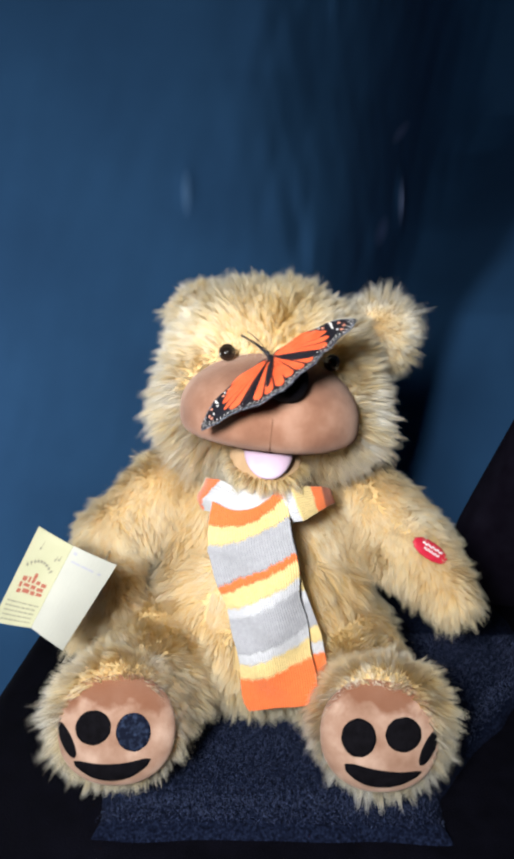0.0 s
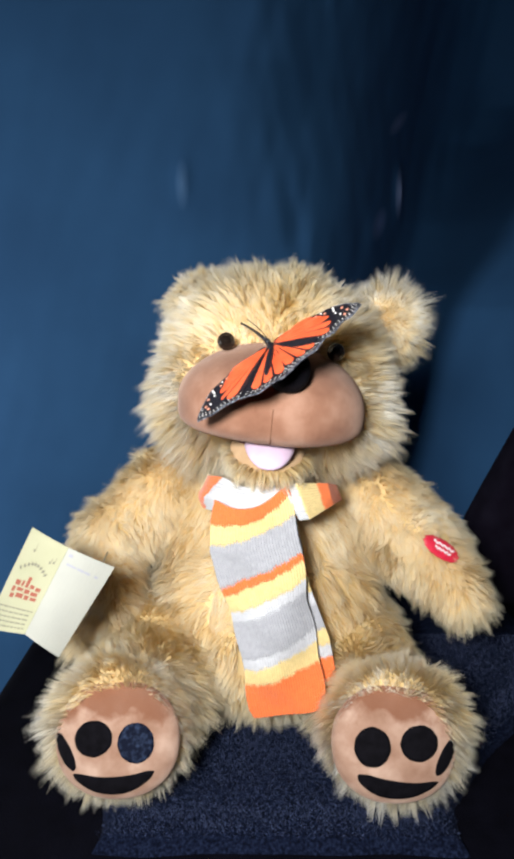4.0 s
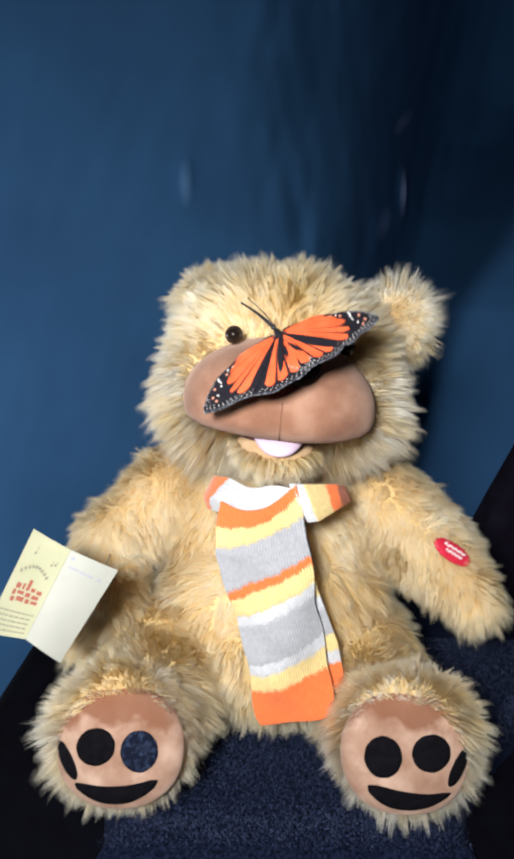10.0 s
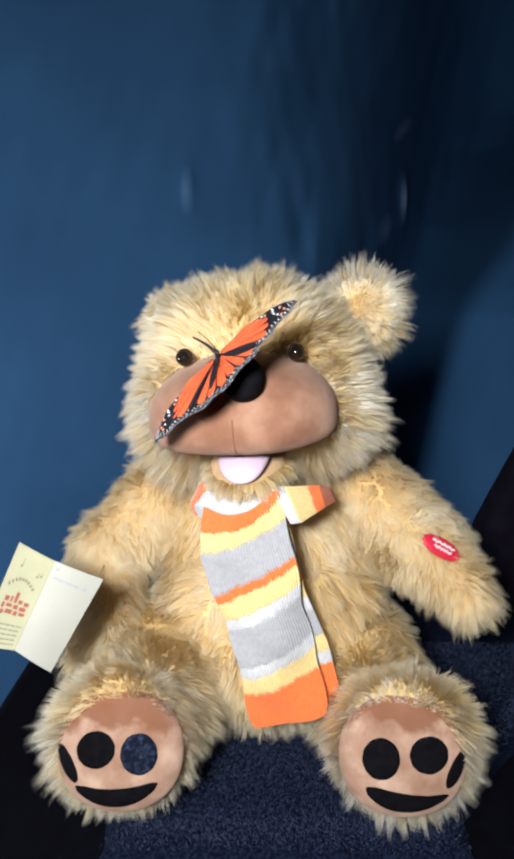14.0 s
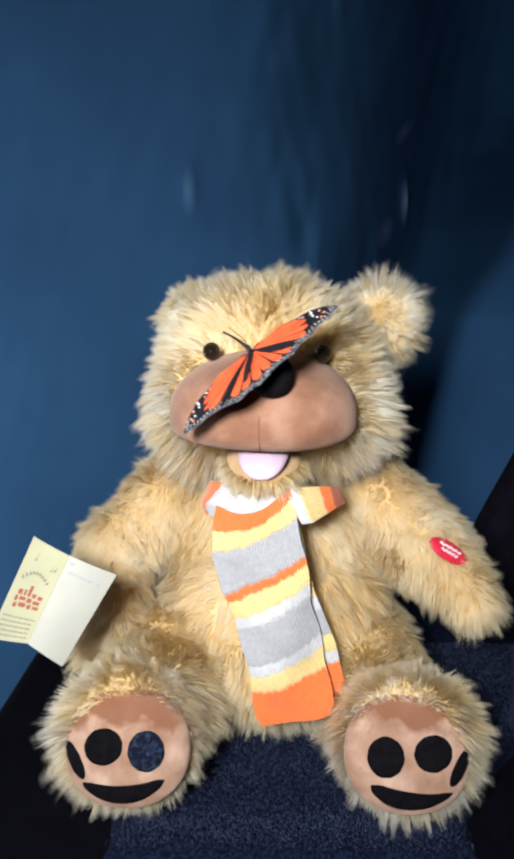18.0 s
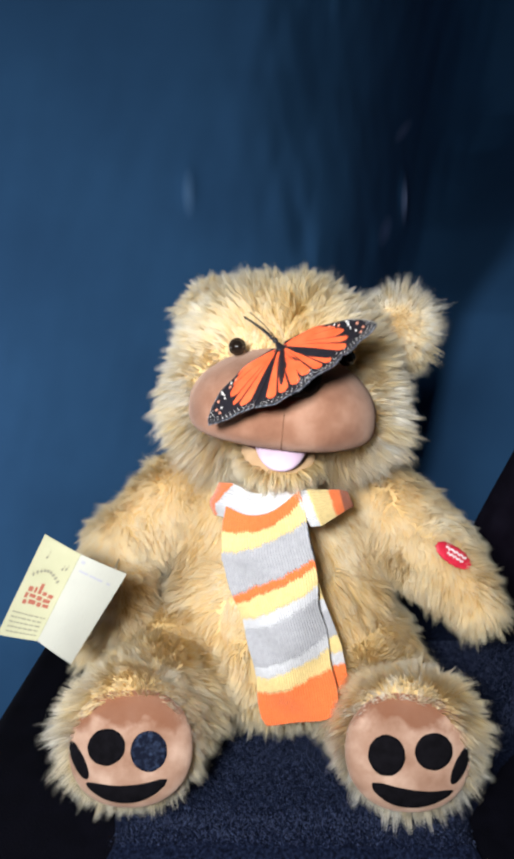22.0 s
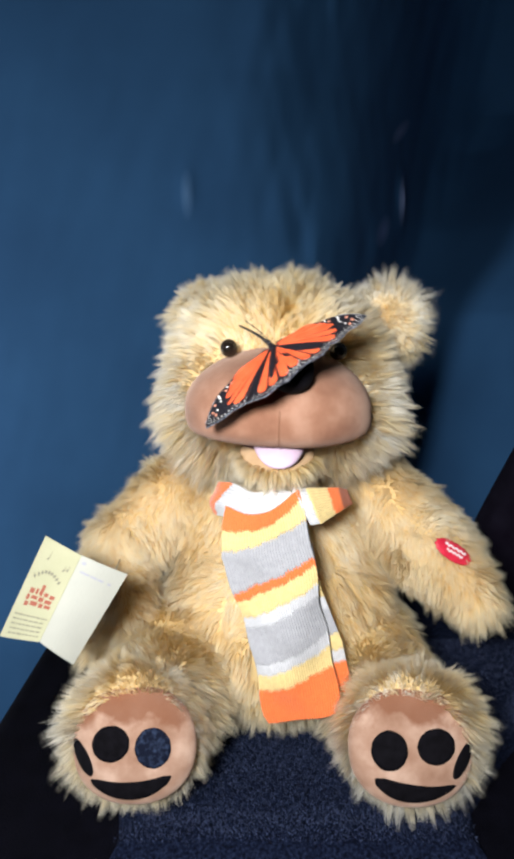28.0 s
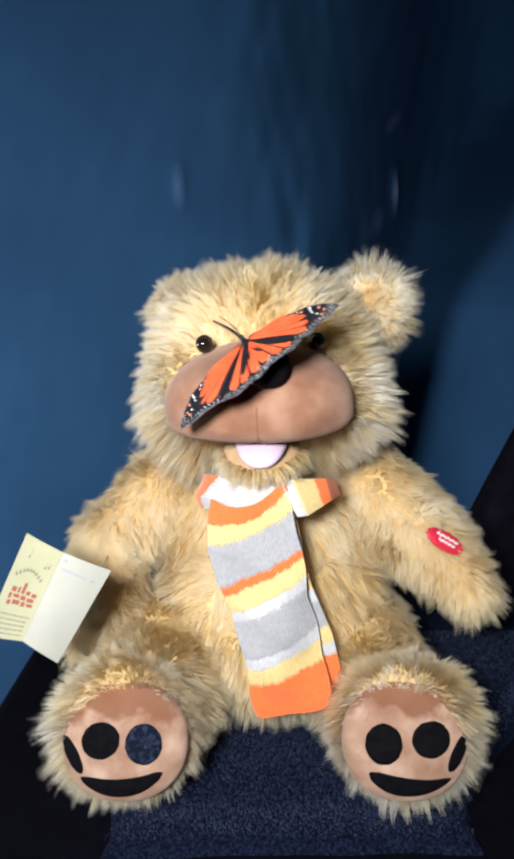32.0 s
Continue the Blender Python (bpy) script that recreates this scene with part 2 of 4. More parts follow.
RED_FELT = mottled("red_satin", ((0.3, (0.55, 0.012, 0.04)), (0.7, (0.72, 0.03, 0.07))), 200.0, 0.5, 0.2, 1500.0)
WHITE_THREAD = material("white_thread", (0.8, 0.72, 0.74), 0.7)
SEAM = material("dark_seam", (0.2, 0.09, 0.05), 0.9)


# ---- mesh helpers ----
def mesh_of(name, verts, faces, *mats):
    me = bpy.data.meshes.new(name)
    me.from_pydata([tuple(v) for v in verts], [], faces)
    for m in mats:
        me.materials.append(m)
    me.update()
    return me


def smooth(me):
    me.polygons.foreach_set("use_smooth", [True] * len(me.polygons))
    return me


def part(name, me, parent, label=""):
    ob = new(name, me)
    ob.parent = parent
    if label:
        ob["label"] = label
    return ob


def from_bm(name, bm, *mats):
    me = bpy.data.meshes.new(name)
    bm.to_mesh(me)
    bm.free()
    for m in mats:
        me.materials.append(m)
    return me


def grid_faces(nu, nv, wrap=False, base=0):
    """Quads of a grid of nv rows of nu points."""
    faces = []
    for j in range(nv - 1):
        for i in range(nu if wrap else nu - 1):
            k = (i + 1) % nu
            faces.append((base + j * nu + i, base + j * nu + k, base + (j + 1) * nu + k, base + (j + 1) * nu + i))
    return faces


def ball(centre, radii, turn=None, nu=36, nv=20, power=2.0):
    """Points and faces of an ellipsoid; power above 2 squares it off."""
    turn = np.eye(3) if turn is None else turn
    v = []
    for j in range(nv):
        b = -math.pi / 2 + math.pi * j / (nv - 1)
        for i in range(nu):
            a = 2 * math.pi * i / nu
            p = np.array((math.cos(b) * math.cos(a), math.cos(b) * math.sin(a), math.sin(b)))
            p = np.sign(p) * np.abs(p) ** (2.0 / power)
            v.append(np.array(centre) + turn @ (p * np.array(radii)))
    return v, grid_faces(nu, nv, True)


def rot_x(deg):
    c, s = math.cos(radians(deg)), math.sin(radians(deg))
    return np.array(((1, 0, 0), (0, c, -s), (0, s, c)))


def rot_z(deg):
    c, s = math.cos(radians(deg)), math.sin(radians(deg))
    return np.array(((c, -s, 0), (s, c, 0), (0, 0, 1)))


def rot_y(deg):
    c, s = math.cos(radians(deg)), math.sin(radians(deg))
    return np.array(((c, 0, s), (0, 1, 0), (-s, 0, c)))


# ---- fur ----
rng = np.random.default_rng(7)


class Egg:
    """An ellipsoid of the bear's stuffing."""

    def __init__(self, centre, radii, turn=None):
        self.c, self.r = np.array(centre), np.array(radii)
        self.turn = np.eye(3) if turn is None else turn

    def sample(self, n):
        u = rng.normal(size=(n * 3, 3))
        u /= np.linalg.norm(u, axis=1)[:, None]
        w = np.linalg.norm(u / self.r, axis=1)
        u = u[rng.random(len(u)) < w / w.max()][:n]
        nrm = u / self.r
        nrm /= np.linalg.norm(nrm, axis=1)[:, None]
        return self.c + (u * self.r) @ self.turn.T, nrm @ self.turn.T

    def inside(self, p, grow=0.0):
        q = (p - self.c) @ self.turn
        return (np.sum((q / (self.r + grow)) ** 2, axis=1)) < 1

    def skin(self):
        return ball(self.c, self.r, self.turn)


class Limb:
    """A stuffed limb: a tapered, round-ended tube from a to b."""

    def __init__(self, a, ra, b, rb):
        self.a, self.b, self.ra, self.rb = np.array(a), np.array(b), ra, rb
        d = self.b - self.a
        self.len = np.linalg.norm(d)
        self.z = d / self.len
        self.x = np.cross(self.z, (0.3, 0.9, 0.2))
        self.x /= np.linalg.norm(self.x)
        self.y = np.cross(self.z, self.x)

    def sample(self, n):
        s = rng.uniform(-self.ra, self.len + self.rb, n)
        f = np.clip(s / self.len, 0, 1)
        r = self.ra + (self.rb - self.ra) * f
        over = np.where(s < 0, s, np.where(s > self.len, s - self.len, 0))
        rr = np.sqrt(np.maximum(r * r - over * over, 0))
        a = rng.uniform(0, 2 * np.pi, n)
        radial = np.cos(a)[:, None] * self.x + np.sin(a)[:, None] * self.y
        p = self.a + (np.clip(s, 0, self.len) + over)[:, None] * self.z + rr[:, None] * radial
        nrm = rr[:, None] * radial + over[:, None] * self.z
        return p, nrm / np.maximum(np.linalg.norm(nrm, axis=1)[:, None], 1e-9)

    def inside(self, p, grow=0.0):
        s = np.clip((p - self.a) @ self.z / self.len, 0, 1)
        c = self.a + (s * self.len)[:, None] * self.z
        return np.linalg.norm(p - c, axis=1) < self.ra + (self.rb - self.ra) * s + grow

    def skin(self):
        nu, v = 28, []
        stations = [(-math.cos(t * math.pi / 12), math.sin(t * math.pi / 12), 0) for t in range(7)]
        stations += [(math.sin(t * math.pi / 12), math.cos(t * math.pi / 12), 1) for t in range(7)]
        for h, w, end in stations:
            r = self.rb if end else self.ra
            c = (self.b if end else self.a) + self.z * h * r
            for i in range(nu):
                a = 2 * math.pi * i / nu
                v.append(c + w * r * (math.cos(a) * self.x + math.sin(a) * self.y))
        return v, grid_faces(nu, len(stations), True)


def wobble(p, scale, seed):
    """A smooth vector field, about -1 to 1."""
    g = np.random.default_rng(seed)
    out = np.zeros_like(p)
    for _ in range(5):
        k = g.normal(size=(3, 3)) * scale
        out += np.sin(p @ k.T + g.uniform(0, 6.28, 3))
    return out / 2.6


def furry(name, shapes, pivot, count, length, comb, bald, width=0.00036, clump=0.46, fur=None, hidden=(), seed=1, pale=None):
    """One stuffed part: its hide and its fur. length(p, n), comb(p, n) and bald(p, n) take arrays of points and normals."""
    verts, faces = [], []
    for s in shapes:
        v, f = s.skin()
        faces += [tuple(i + len(verts) for i in q) for q in f]
        verts += list(v)
    skin_v = np.array(verts) - np.array(pivot)
    area = [len(s.skin()[0]) and (4 * np.pi * np.mean(s.r) ** 2 if isinstance(s, Egg) else 2 * np.pi * (s.ra + s.rb) / 2 * (s.len + s.ra + s.rb)) for s in shapes]
    ps, ns = [], []
    for s, a in zip(shapes, area):
        p, n = s.sample(int(count * a / sum(area)))
        keep = ~bald(p, n)
        for o in (*shapes, *hidden):
            if o is not s:
                keep &= ~o.inside(p, -0.0015)
        ps.append(p[keep]), ns.append(n[keep])
    p, n = np.vstack(ps), np.vstack(ns)
    swell = wobble(p, 105.0, seed + 40)
    L = length(p, n) * rng.uniform(0.7, 1.12, len(p)) * (1 + 0.22 * swell[:, 0])
    d = n + comb(p, n) * (1 + 0.25 * swell[:, 1])[:, None] + 0.24 * wobble(p, 85.0, seed + 80) + 0.24 * wobble(p, 190.0, seed) + 0.2 * rng.normal(size=p.shape)
    d /= np.linalg.norm(d, axis=1)[:, None]
    # tufts: hairs lean to the tip of the nearest tuft
    def nearest(share):
        from_seed = rng.choice(len(p), max(8, len(p) // share), replace=False)
        tree = kdtree.KDTree(len(from_seed))
        for i, k in enumerate(from_seed):
            tree.insert(p[k], i)
        tree.balance()
        return from_seed[np.array([tree.find(q)[1] for q in p])]

    near, wisp = nearest(40), nearest(12)
    stray = np.where(rng.random(len(p)) < 0.22, 1.0, 0.0)[near]
    L = L * (1 + 0.32 * stray)
    tip_tuft = p[near] + d[near] * L[:, None]
    sag = np.array((0, 0, -0.22))
    mid = p + d * (L * 0.5)[:, None]
    tip = p + d * L[:, None] + sag * (L * 0.5)[:, None]
    fine = 0.45 * rng.uniform(0.5, 1.0, len(p))[:, None]
    tip = tip * (1 - fine) + (p[wisp] + (d[wisp] + 0.5 * sag) * L[:, None]) * fine
    pull = (clump + 0.3 * stray)[:, None] * rng.uniform(0.55, 1.0, len(p))[:, None]
    tip = tip * (1 - pull) + (tip_tuft + sag * (L * 0.5)[:, None]) * pull
    mid = mid * (1 - 0.5 * pull) + (p[near] + d[near] * (L * 0.5)[:, None]) * 0.5 * pull
    side = np.cross(d, n + 0.55 * rng.normal(size=p.shape))
    side /= np.linalg.norm(side, axis=1)[:, None]
    flat = np.cross(side, d)
    turn = np.where(np.sum(flat * n, axis=1) < 0, -1.0, 1.0)[:, None]
    side, flat = side * turn, flat * turn
    w = (width * rng.uniform(0.7, 1.25, len(p)))[:, None] * side / 2
    root = p - n * 0.0008
    k = len(p)
    hair = np.stack((root - w, root + w, mid - w * 0.85, mid + w * 0.85, tip), axis=1) - np.array(pivot)
    base = len(skin_v) + 5 * np.arange(k)[:, None]
    quads = base + np.array((0, 1, 3, 2))
    tris = base + np.array((2, 3, 4))
    skin_f = np.array(faces)
    loops = np.concatenate((skin_f.ravel(), quads.ravel(), tris.ravel()))
    sizes = np.concatenate((np.full(len(skin_f), 4), np.full(len(quads), 4), np.full(len(tris), 3)))
    me = bpy.data.meshes.new(name)
    allv = np.concatenate((skin_v, hair.reshape(-1, 3)))
    me.vertices.add(len(allv))
    me.vertices.foreach_set("co", allv.ravel())
    me.loops.add(len(loops))
    me.loops.foreach_set("vertex_index", loops.astype(np.int32))
    me.polygons.add(len(sizes))
    me.polygons.foreach_set("loop_start", np.concatenate(((0,), np.cumsum(sizes)[:-1])).astype(np.int32))
    me.materials.append(HIDE)
    me.materials.append(fur or FUR)
    mi = np.ones(len(sizes), np.int32)
    mi[:len(skin_f)] = 0
    me.polygons.foreach_set("material_index", mi)
    me.polygons.foreach_set("use_smooth", np.ones(len(sizes), bool))
    tone = rng.random(k)[near % k] * 0.6 + rng.random(k) * 0.4
    if pale is not None:
        tone = tone * pale(p, n)
    vu = np.zeros((len(allv), 2))
    vu[len(skin_v):, 0] = np.repeat(tone, 5)
    vu[len(skin_v):, 1] = np.tile((0, 0, 0.5, 0.5, 1.0), k)
    me.uv_layers.new(name="hair").uv.foreach_set("vector", vu[loops].ravel())
    me.update(calc_edges=True)
    vn = np.zeros_like(allv)
    soft = n * 0.34 + flat * 0.45 + flat[wisp] * 0.2
    soft /= np.linalg.norm(soft, axis=1)[:, None]
    vn[len(skin_v):] = np.repeat(soft, 5, axis=0)
    sn = []
    for s in shapes:
        c = s.c if isinstance(s, Egg) else (s.a + s.b) / 2
        v = np.array(s.skin()[0]) - c
        sn.append(v / np.maximum(np.linalg.norm(v, axis=1)[:, None], 1e-9))
    vn[:len(skin_v)] = np.vstack(sn)
    me.normals_split_custom_set_from_vertices(vn)
    return me


def none(p, n):
    return np.zeros(len(p), bool)


# ---- teddy bear ----
BODY_PIVOT = np.array((0, -0.03, 0.03))
HEAD_PIVOT = np.array((0, 0, 0.165))
ROOT = np.array((0, -0.03, SEAT_Z))
bear = tagged(new("teddy_bear"), "golden plush teddy bear sitting upright on a blue fleece mat", "teddy bear")
bear.location = ROOT


def placed(ob, at):
    ob.location = np.array(at) - ROOT
    return ob


CRANIUM = Egg((-0.003, -0.014, 0.208), (0.0545, 0.053, 0.0465))
CHEEK_L = Egg((-0.0305, -0.028, 0.197), (0.030, 0.032, 0.031))
CHEEK_R = Egg((0.028, -0.028, 0.195), (0.028, 0.032, 0.031))
MUZZLE_C, MUZZLE_R = np.array((-0.003, -0.060, 0.1985)), np.array((0.0445, 0.0415, 0.0275))
JAW = Egg((-0.003, -0.054, 0.1748), (0.0185, 0.0362, 0.0084))


def head_length(p, n):
    low = np.clip((0.2 - p[:, 2]) / 0.03, 0, 1)
    front = np.clip((-0.045 - p[:, 1]) / 0.03, 0, 1)
    rim = FRINGE.inside(p, 0.0004) & ~FRINGE.inside(p, -0.0004)
    return np.where(rim, 0.0045, 0.0115 + 0.0055 * low - 0.005 * front) * (0.75 + 0.25 * off_muzzle(p))


def off_muzzle(p):
    """0 at the muzzle's edge, 1 well away from it."""
    return np.clip((np.linalg.norm((p - MUZZLE_C) / MUZZLE_R, axis=1) - 1) / 0.3, 0, 1)


def head_pale(p, n):
    """Golden on the forehead and below the eyes, cream round the sides."""
    gold = np.exp(-((p[:, 0] + 0.002) / 0.024) ** 2 - ((p[:, 2] - 0.242) / 0.014) ** 2)
    for x in (-0.042, 0.036):
        gold += 0.6 * np.exp(-((p[:, 0] - x) / 0.009) ** 2 - ((p[:, 2] - 0.214) / 0.011) ** 2)
    return np.clip(1.9 - 2.1 * gold, 0, 2)


def head_comb(p, n):
    away = p - np.array((-0.003, -0.1, 0.205))
    away[:, 1] *= -0.15
    away /= np.linalg.norm(away, axis=1)[:, None]
    side = np.clip(np.abs(p[:, 0] + 0.003) / 0.04, 0, 1) ** 1.5
    far = off_muzzle(p)
    return (far * (0.22 + 0.55 * side))[:, None] * away + (1 - far)[:, None] * np.array((0, -0.6, 0))


def head_bald(p, n):
    e = np.sum(((p - MUZZLE_C) / (MUZZLE_R - 0.006)) ** 2, axis=1) < 1
    rim = FRINGE.inside(p, 0.0004) & ~FRINGE.inside(p, -0.0004)
    e |= rim & ((p[:, 1] < -0.058) | (p[:, 2] < 0.196))
    for c in ((-0.0262, -0.072, 0.2255), (0.0238, -0.070, 0.2248)):
        e |= np.linalg.norm(p - np.array(c), axis=1) < 0.0036
    return e


FRINGE = Egg(MUZZLE_C + np.array((0, 0.001, 0.002)), np.array((0.0416, 0.0395, 0.0192)))
BROW = Egg((-0.004, -0.012, 0.2225), (0.048, 0.044, 0.0285))
head = placed(part("head", furry("head", (CRANIUM, BROW, CHEEK_L, CHEEK_R, FRINGE), HEAD_PIVOT, 230000, head_length, head_comb, head_bald, clump=0.56, hidden=(JAW,), fur=FUR_PALE, seed=3, pale=head_pale), bear), HEAD_PIVOT)


def on_head(name, v, f, mat, label="", into=None, flat=False):
    v = np.array(v) - HEAD_PIVOT
    me = mesh_of(name, v, f, mat)
    return part(name, me if flat else smooth(me), into or head, label)


def ear(centre, radii, turn, label, seed):
    shape = Egg(centre, radii, turn)
    fwd = turn @ np.array((0, -1, 0))

    def comb(p, n):
        out = p - np.array(centre)
        return 0.5 * out / np.linalg.norm(out, axis=1)[:, None]

    def length(p, n):
        rim = 1 - np.clip(n @ fwd, 0, 1)
        return 0.0035 + 0.0095 * rim

    def middle(p, n):
        q = (p - np.array(centre)) @ turn
        return (n @ fwd > 0.3) & ((q[:, 0] / (0.72 * radii[0])) ** 2 + ((q[:, 2] + 0.002) / (0.72 * radii[2])) ** 2 < 1)

    ob = part("ear", furry("ear", (shape,), HEAD_PIVOT, 19000, length, comb, middle, fur=FUR_PALE, seed=seed, hidden=(CRANIUM,), pale=lambda p, n: np.full(len(p), 1.8)), head, label)
    part("inner_ear", furry("inner_ear", (Egg(centre, np.array(radii) * 0.99, turn),), HEAD_PIVOT, 16000, lambda p, n: np.full(len(p), 0.0055), comb, lambda p, n: ~middle(p, n), fur=FUR, seed=seed + 1), ob, "shorter golden fur inside the ear")
    return ob


ear((0.0565, -0.006, 0.2345), (0.0165, 0.008, 0.0175), rot_z(8), "upright furry ear", 5)
ear((-0.0445, -0.002, 0.2365), (0.0165, 0.012, 0.0125), rot_z(-25) @ rot_y(-30), "ear folded back against the head", 6)

# muzzle: a wide squared cushion, flat below, with a seam down the middle
mv, mf = ball((0, 0, 0), (1, 1, 1), None, 72, 40, 2.0)
mv = np.array(mv)
level = np.hypot(mv[:, 0], mv[:, 1])
round_ = np.maximum((np.abs(mv[:, 0]) ** 2.4 + np.abs(mv[:, 1]) ** 2.4) ** (1 / 2.4), 1e-9)
mv[:, :2] *= (level / round_)[:, None] ** 0.8
low = mv[:, 2] < 0
wide = np.abs(mv[:, 0])
mv[:, 2] = np.where(low, -0.66 * np.abs(mv[:, 2]) ** 0.5, mv[:, 2] * (1 - 0.1 * wide ** 2))
mv[:, 0] *= np.where(low, 1 + 0.02 * np.abs(mv[:, 2]), 1)
droop = 0.03 * np.clip(wide - 0.3, 0, 1)
crease = np.exp(-(mv[:, 0] / 0.03) ** 2) * 0.02 * (mv[:, 1] < -0.2)
mv[:, 1] += crease
mv[:, 2] -= droop
mv += 0.012 * wobble(mv, 3.0, 11)
muzzle = part("muzzle", smooth(mesh_of("muzzle", MUZZLE_C + mv * MUZZLE_R - HEAD_PIVOT, mf, SUEDE)), head, "brown suede muzzle")
seam = [MUZZLE_C + (mv[72 * j + 54] + np.array((0, -0.004, 0))) * MUZZLE_R for j in range(6, 22)]

nv_, nf_ = ball((0.0025, -0.0975, 0.2185), (0.0092, 0.0082, 0.0096), rot_x(-38), 32, 18, 2.2)
part("nose", smooth(mesh_of("nose", np.array(nv_) - HEAD_PIVOT, nf_, NOSE)), head, "black plush nose")

for x, y, z in ((-0.0262, -0.0718, 0.2255), (0.0238, -0.0701, 0.2248)):
    ring = on_head("eye", *ball((x, y, z), (0.0041, 0.0032, 0.0041), rot_z(-x * 600), 24, 14), EYE_RING, "dark glossy glass eye")
    on_head("pupil", *ball((x, y - 0.0018, z), (0.0031, 0.0027, 0.0031), rot_z(-x * 600), 24, 14), EYE, "", ring)

# lower jaw with the tongue, hinged inside the head
HINGE = np.array((0, -0.03, 0.184))


def jaw_bald(p, n):
    return (p[:, 1] < -0.05) & (p[:, 2] > 0.1755)


jaw_mesh = furry("jaw", (JAW,), HINGE, 22000, lambda p, n: np.full(len(p), 0.0085), lambda p, n: np.tile((0, -0.1, -0.35), (len(p), 1)), jaw_bald, fur=FUR_PALE, seed=8)
jaw_mesh.materials[0] = LIP
jaw = part("jaw", jaw_mesh, head, "lower jaw with tan lip")
jaw.location = HINGE - HEAD_PIVOT
tv, tf = ball((0, 0, 0), (0.0118, 0.0192, 0.004), None, 36, 18, 2.3)
tv = np.array(tv)
tv[:, 2] -= 24 * np.clip(-tv[:, 1] - 0.004, 0, 1) ** 2
tongue = part("tongue", smooth(mesh_of("tongue", tv + np.array((-0.0022, -0.0745, 0.1825)) - HINGE, tf, TONGUE)), jaw, "pale pink satin tongue")
mo, mof = ball((-0.002, -0.05, 0.181), (0.024, 0.034, 0.004), None, 32, 12)
on_head("mouth_lining", mo, mof, MOUTH, "dark lining inside the mouth")

# body and limbs
TORSO = Egg((0, 0.004, 0.1), (0.065, 0.052, 0.066))
BELLY = Egg((0.0, -0.018, 0.068), (0.064, 0.056, 0.056))
ARM_L = (Limb((-0.053, 0.004, 0.136), 0.024, (-0.0895, -0.02, 0.106), 0.0185), Limb((-0.0895, -0.02, 0.106), 0.0185, (-0.086, -0.05, 0.068), 0.014))
ARM_R = (Limb((0.05, 0.004, 0.137), 0.025, (0.082, -0.026, 0.1135), 0.0225), Limb((0.082, -0.026, 0.1135), 0.0225, (0.1035, -0.045, 0.0935), 0.0115))
LEG_L = (Limb((-0.045, -0.01, 0.05), 0.036, (-0.063, -0.085, 0.052), 0.027), Egg((-0.0655, -0.108, 0.0555), (0.0275, 0.0195, 0.0295)))
LEG_R = (Limb((0.04, -0.01, 0.05), 0.036, (0.054, -0.085, 0.049), 0.0245), Egg((0.0585, -0.108, 0.0545), (0.0285, 0.0195, 0.0288)))


def down(amount, forward=0.0):
    return lambda p, n: np.tile((0, -forward, -amount), (len(p), 1))


def even(length):
    return lambda p, n: np.full(len(p), length)


def scarf_flat(p, n):
    """The hair under the scarf lies pressed."""
    return (np.abs(p[:, 0] - 0.002) < 0.016) & (p[:, 1] < -0.05) & (p[:, 2] > 0.06)


body = placed(part("body", furry("body", (TORSO, BELLY), BODY_PIVOT, 120000, even(0.0095), down(0.75, 0.2), scarf_flat, seed=21, hidden=(*ARM_L, *ARM_R, *LEG_L, *LEG_R, CRANIUM)), bear), BODY_PIVOT)


def arm_bald(p, n):
    return np.linalg.norm((p - np.array((0.0885, -0.042, 0.1215))) * (1, 0.5, 1), axis=1) < 0.006


def arm_length(p, n):
    return 0.0085 + 0.004 * np.clip((0.1 - p[:, 2]) / 0.04, 0, 1)


arm_left = placed(part("arm", furry("arm", ARM_L, BODY_PIVOT, 62000, arm_length, down(0.7, 0.2), none, seed=22, hidden=(TORSO,)), bear, "arm hanging at the side, paper tag on it"), BODY_PIVOT)
arm_right = placed(part("arm", furry("arm", ARM_R, BODY_PIVOT, 62000, arm_length, lambda p, n: np.tile((0.45, -0.25, -0.5), (len(p), 1)), arm_bald, seed=23, hidden=(TORSO,)), bear, "arm held out with a red badge"), BODY_PIVOT)


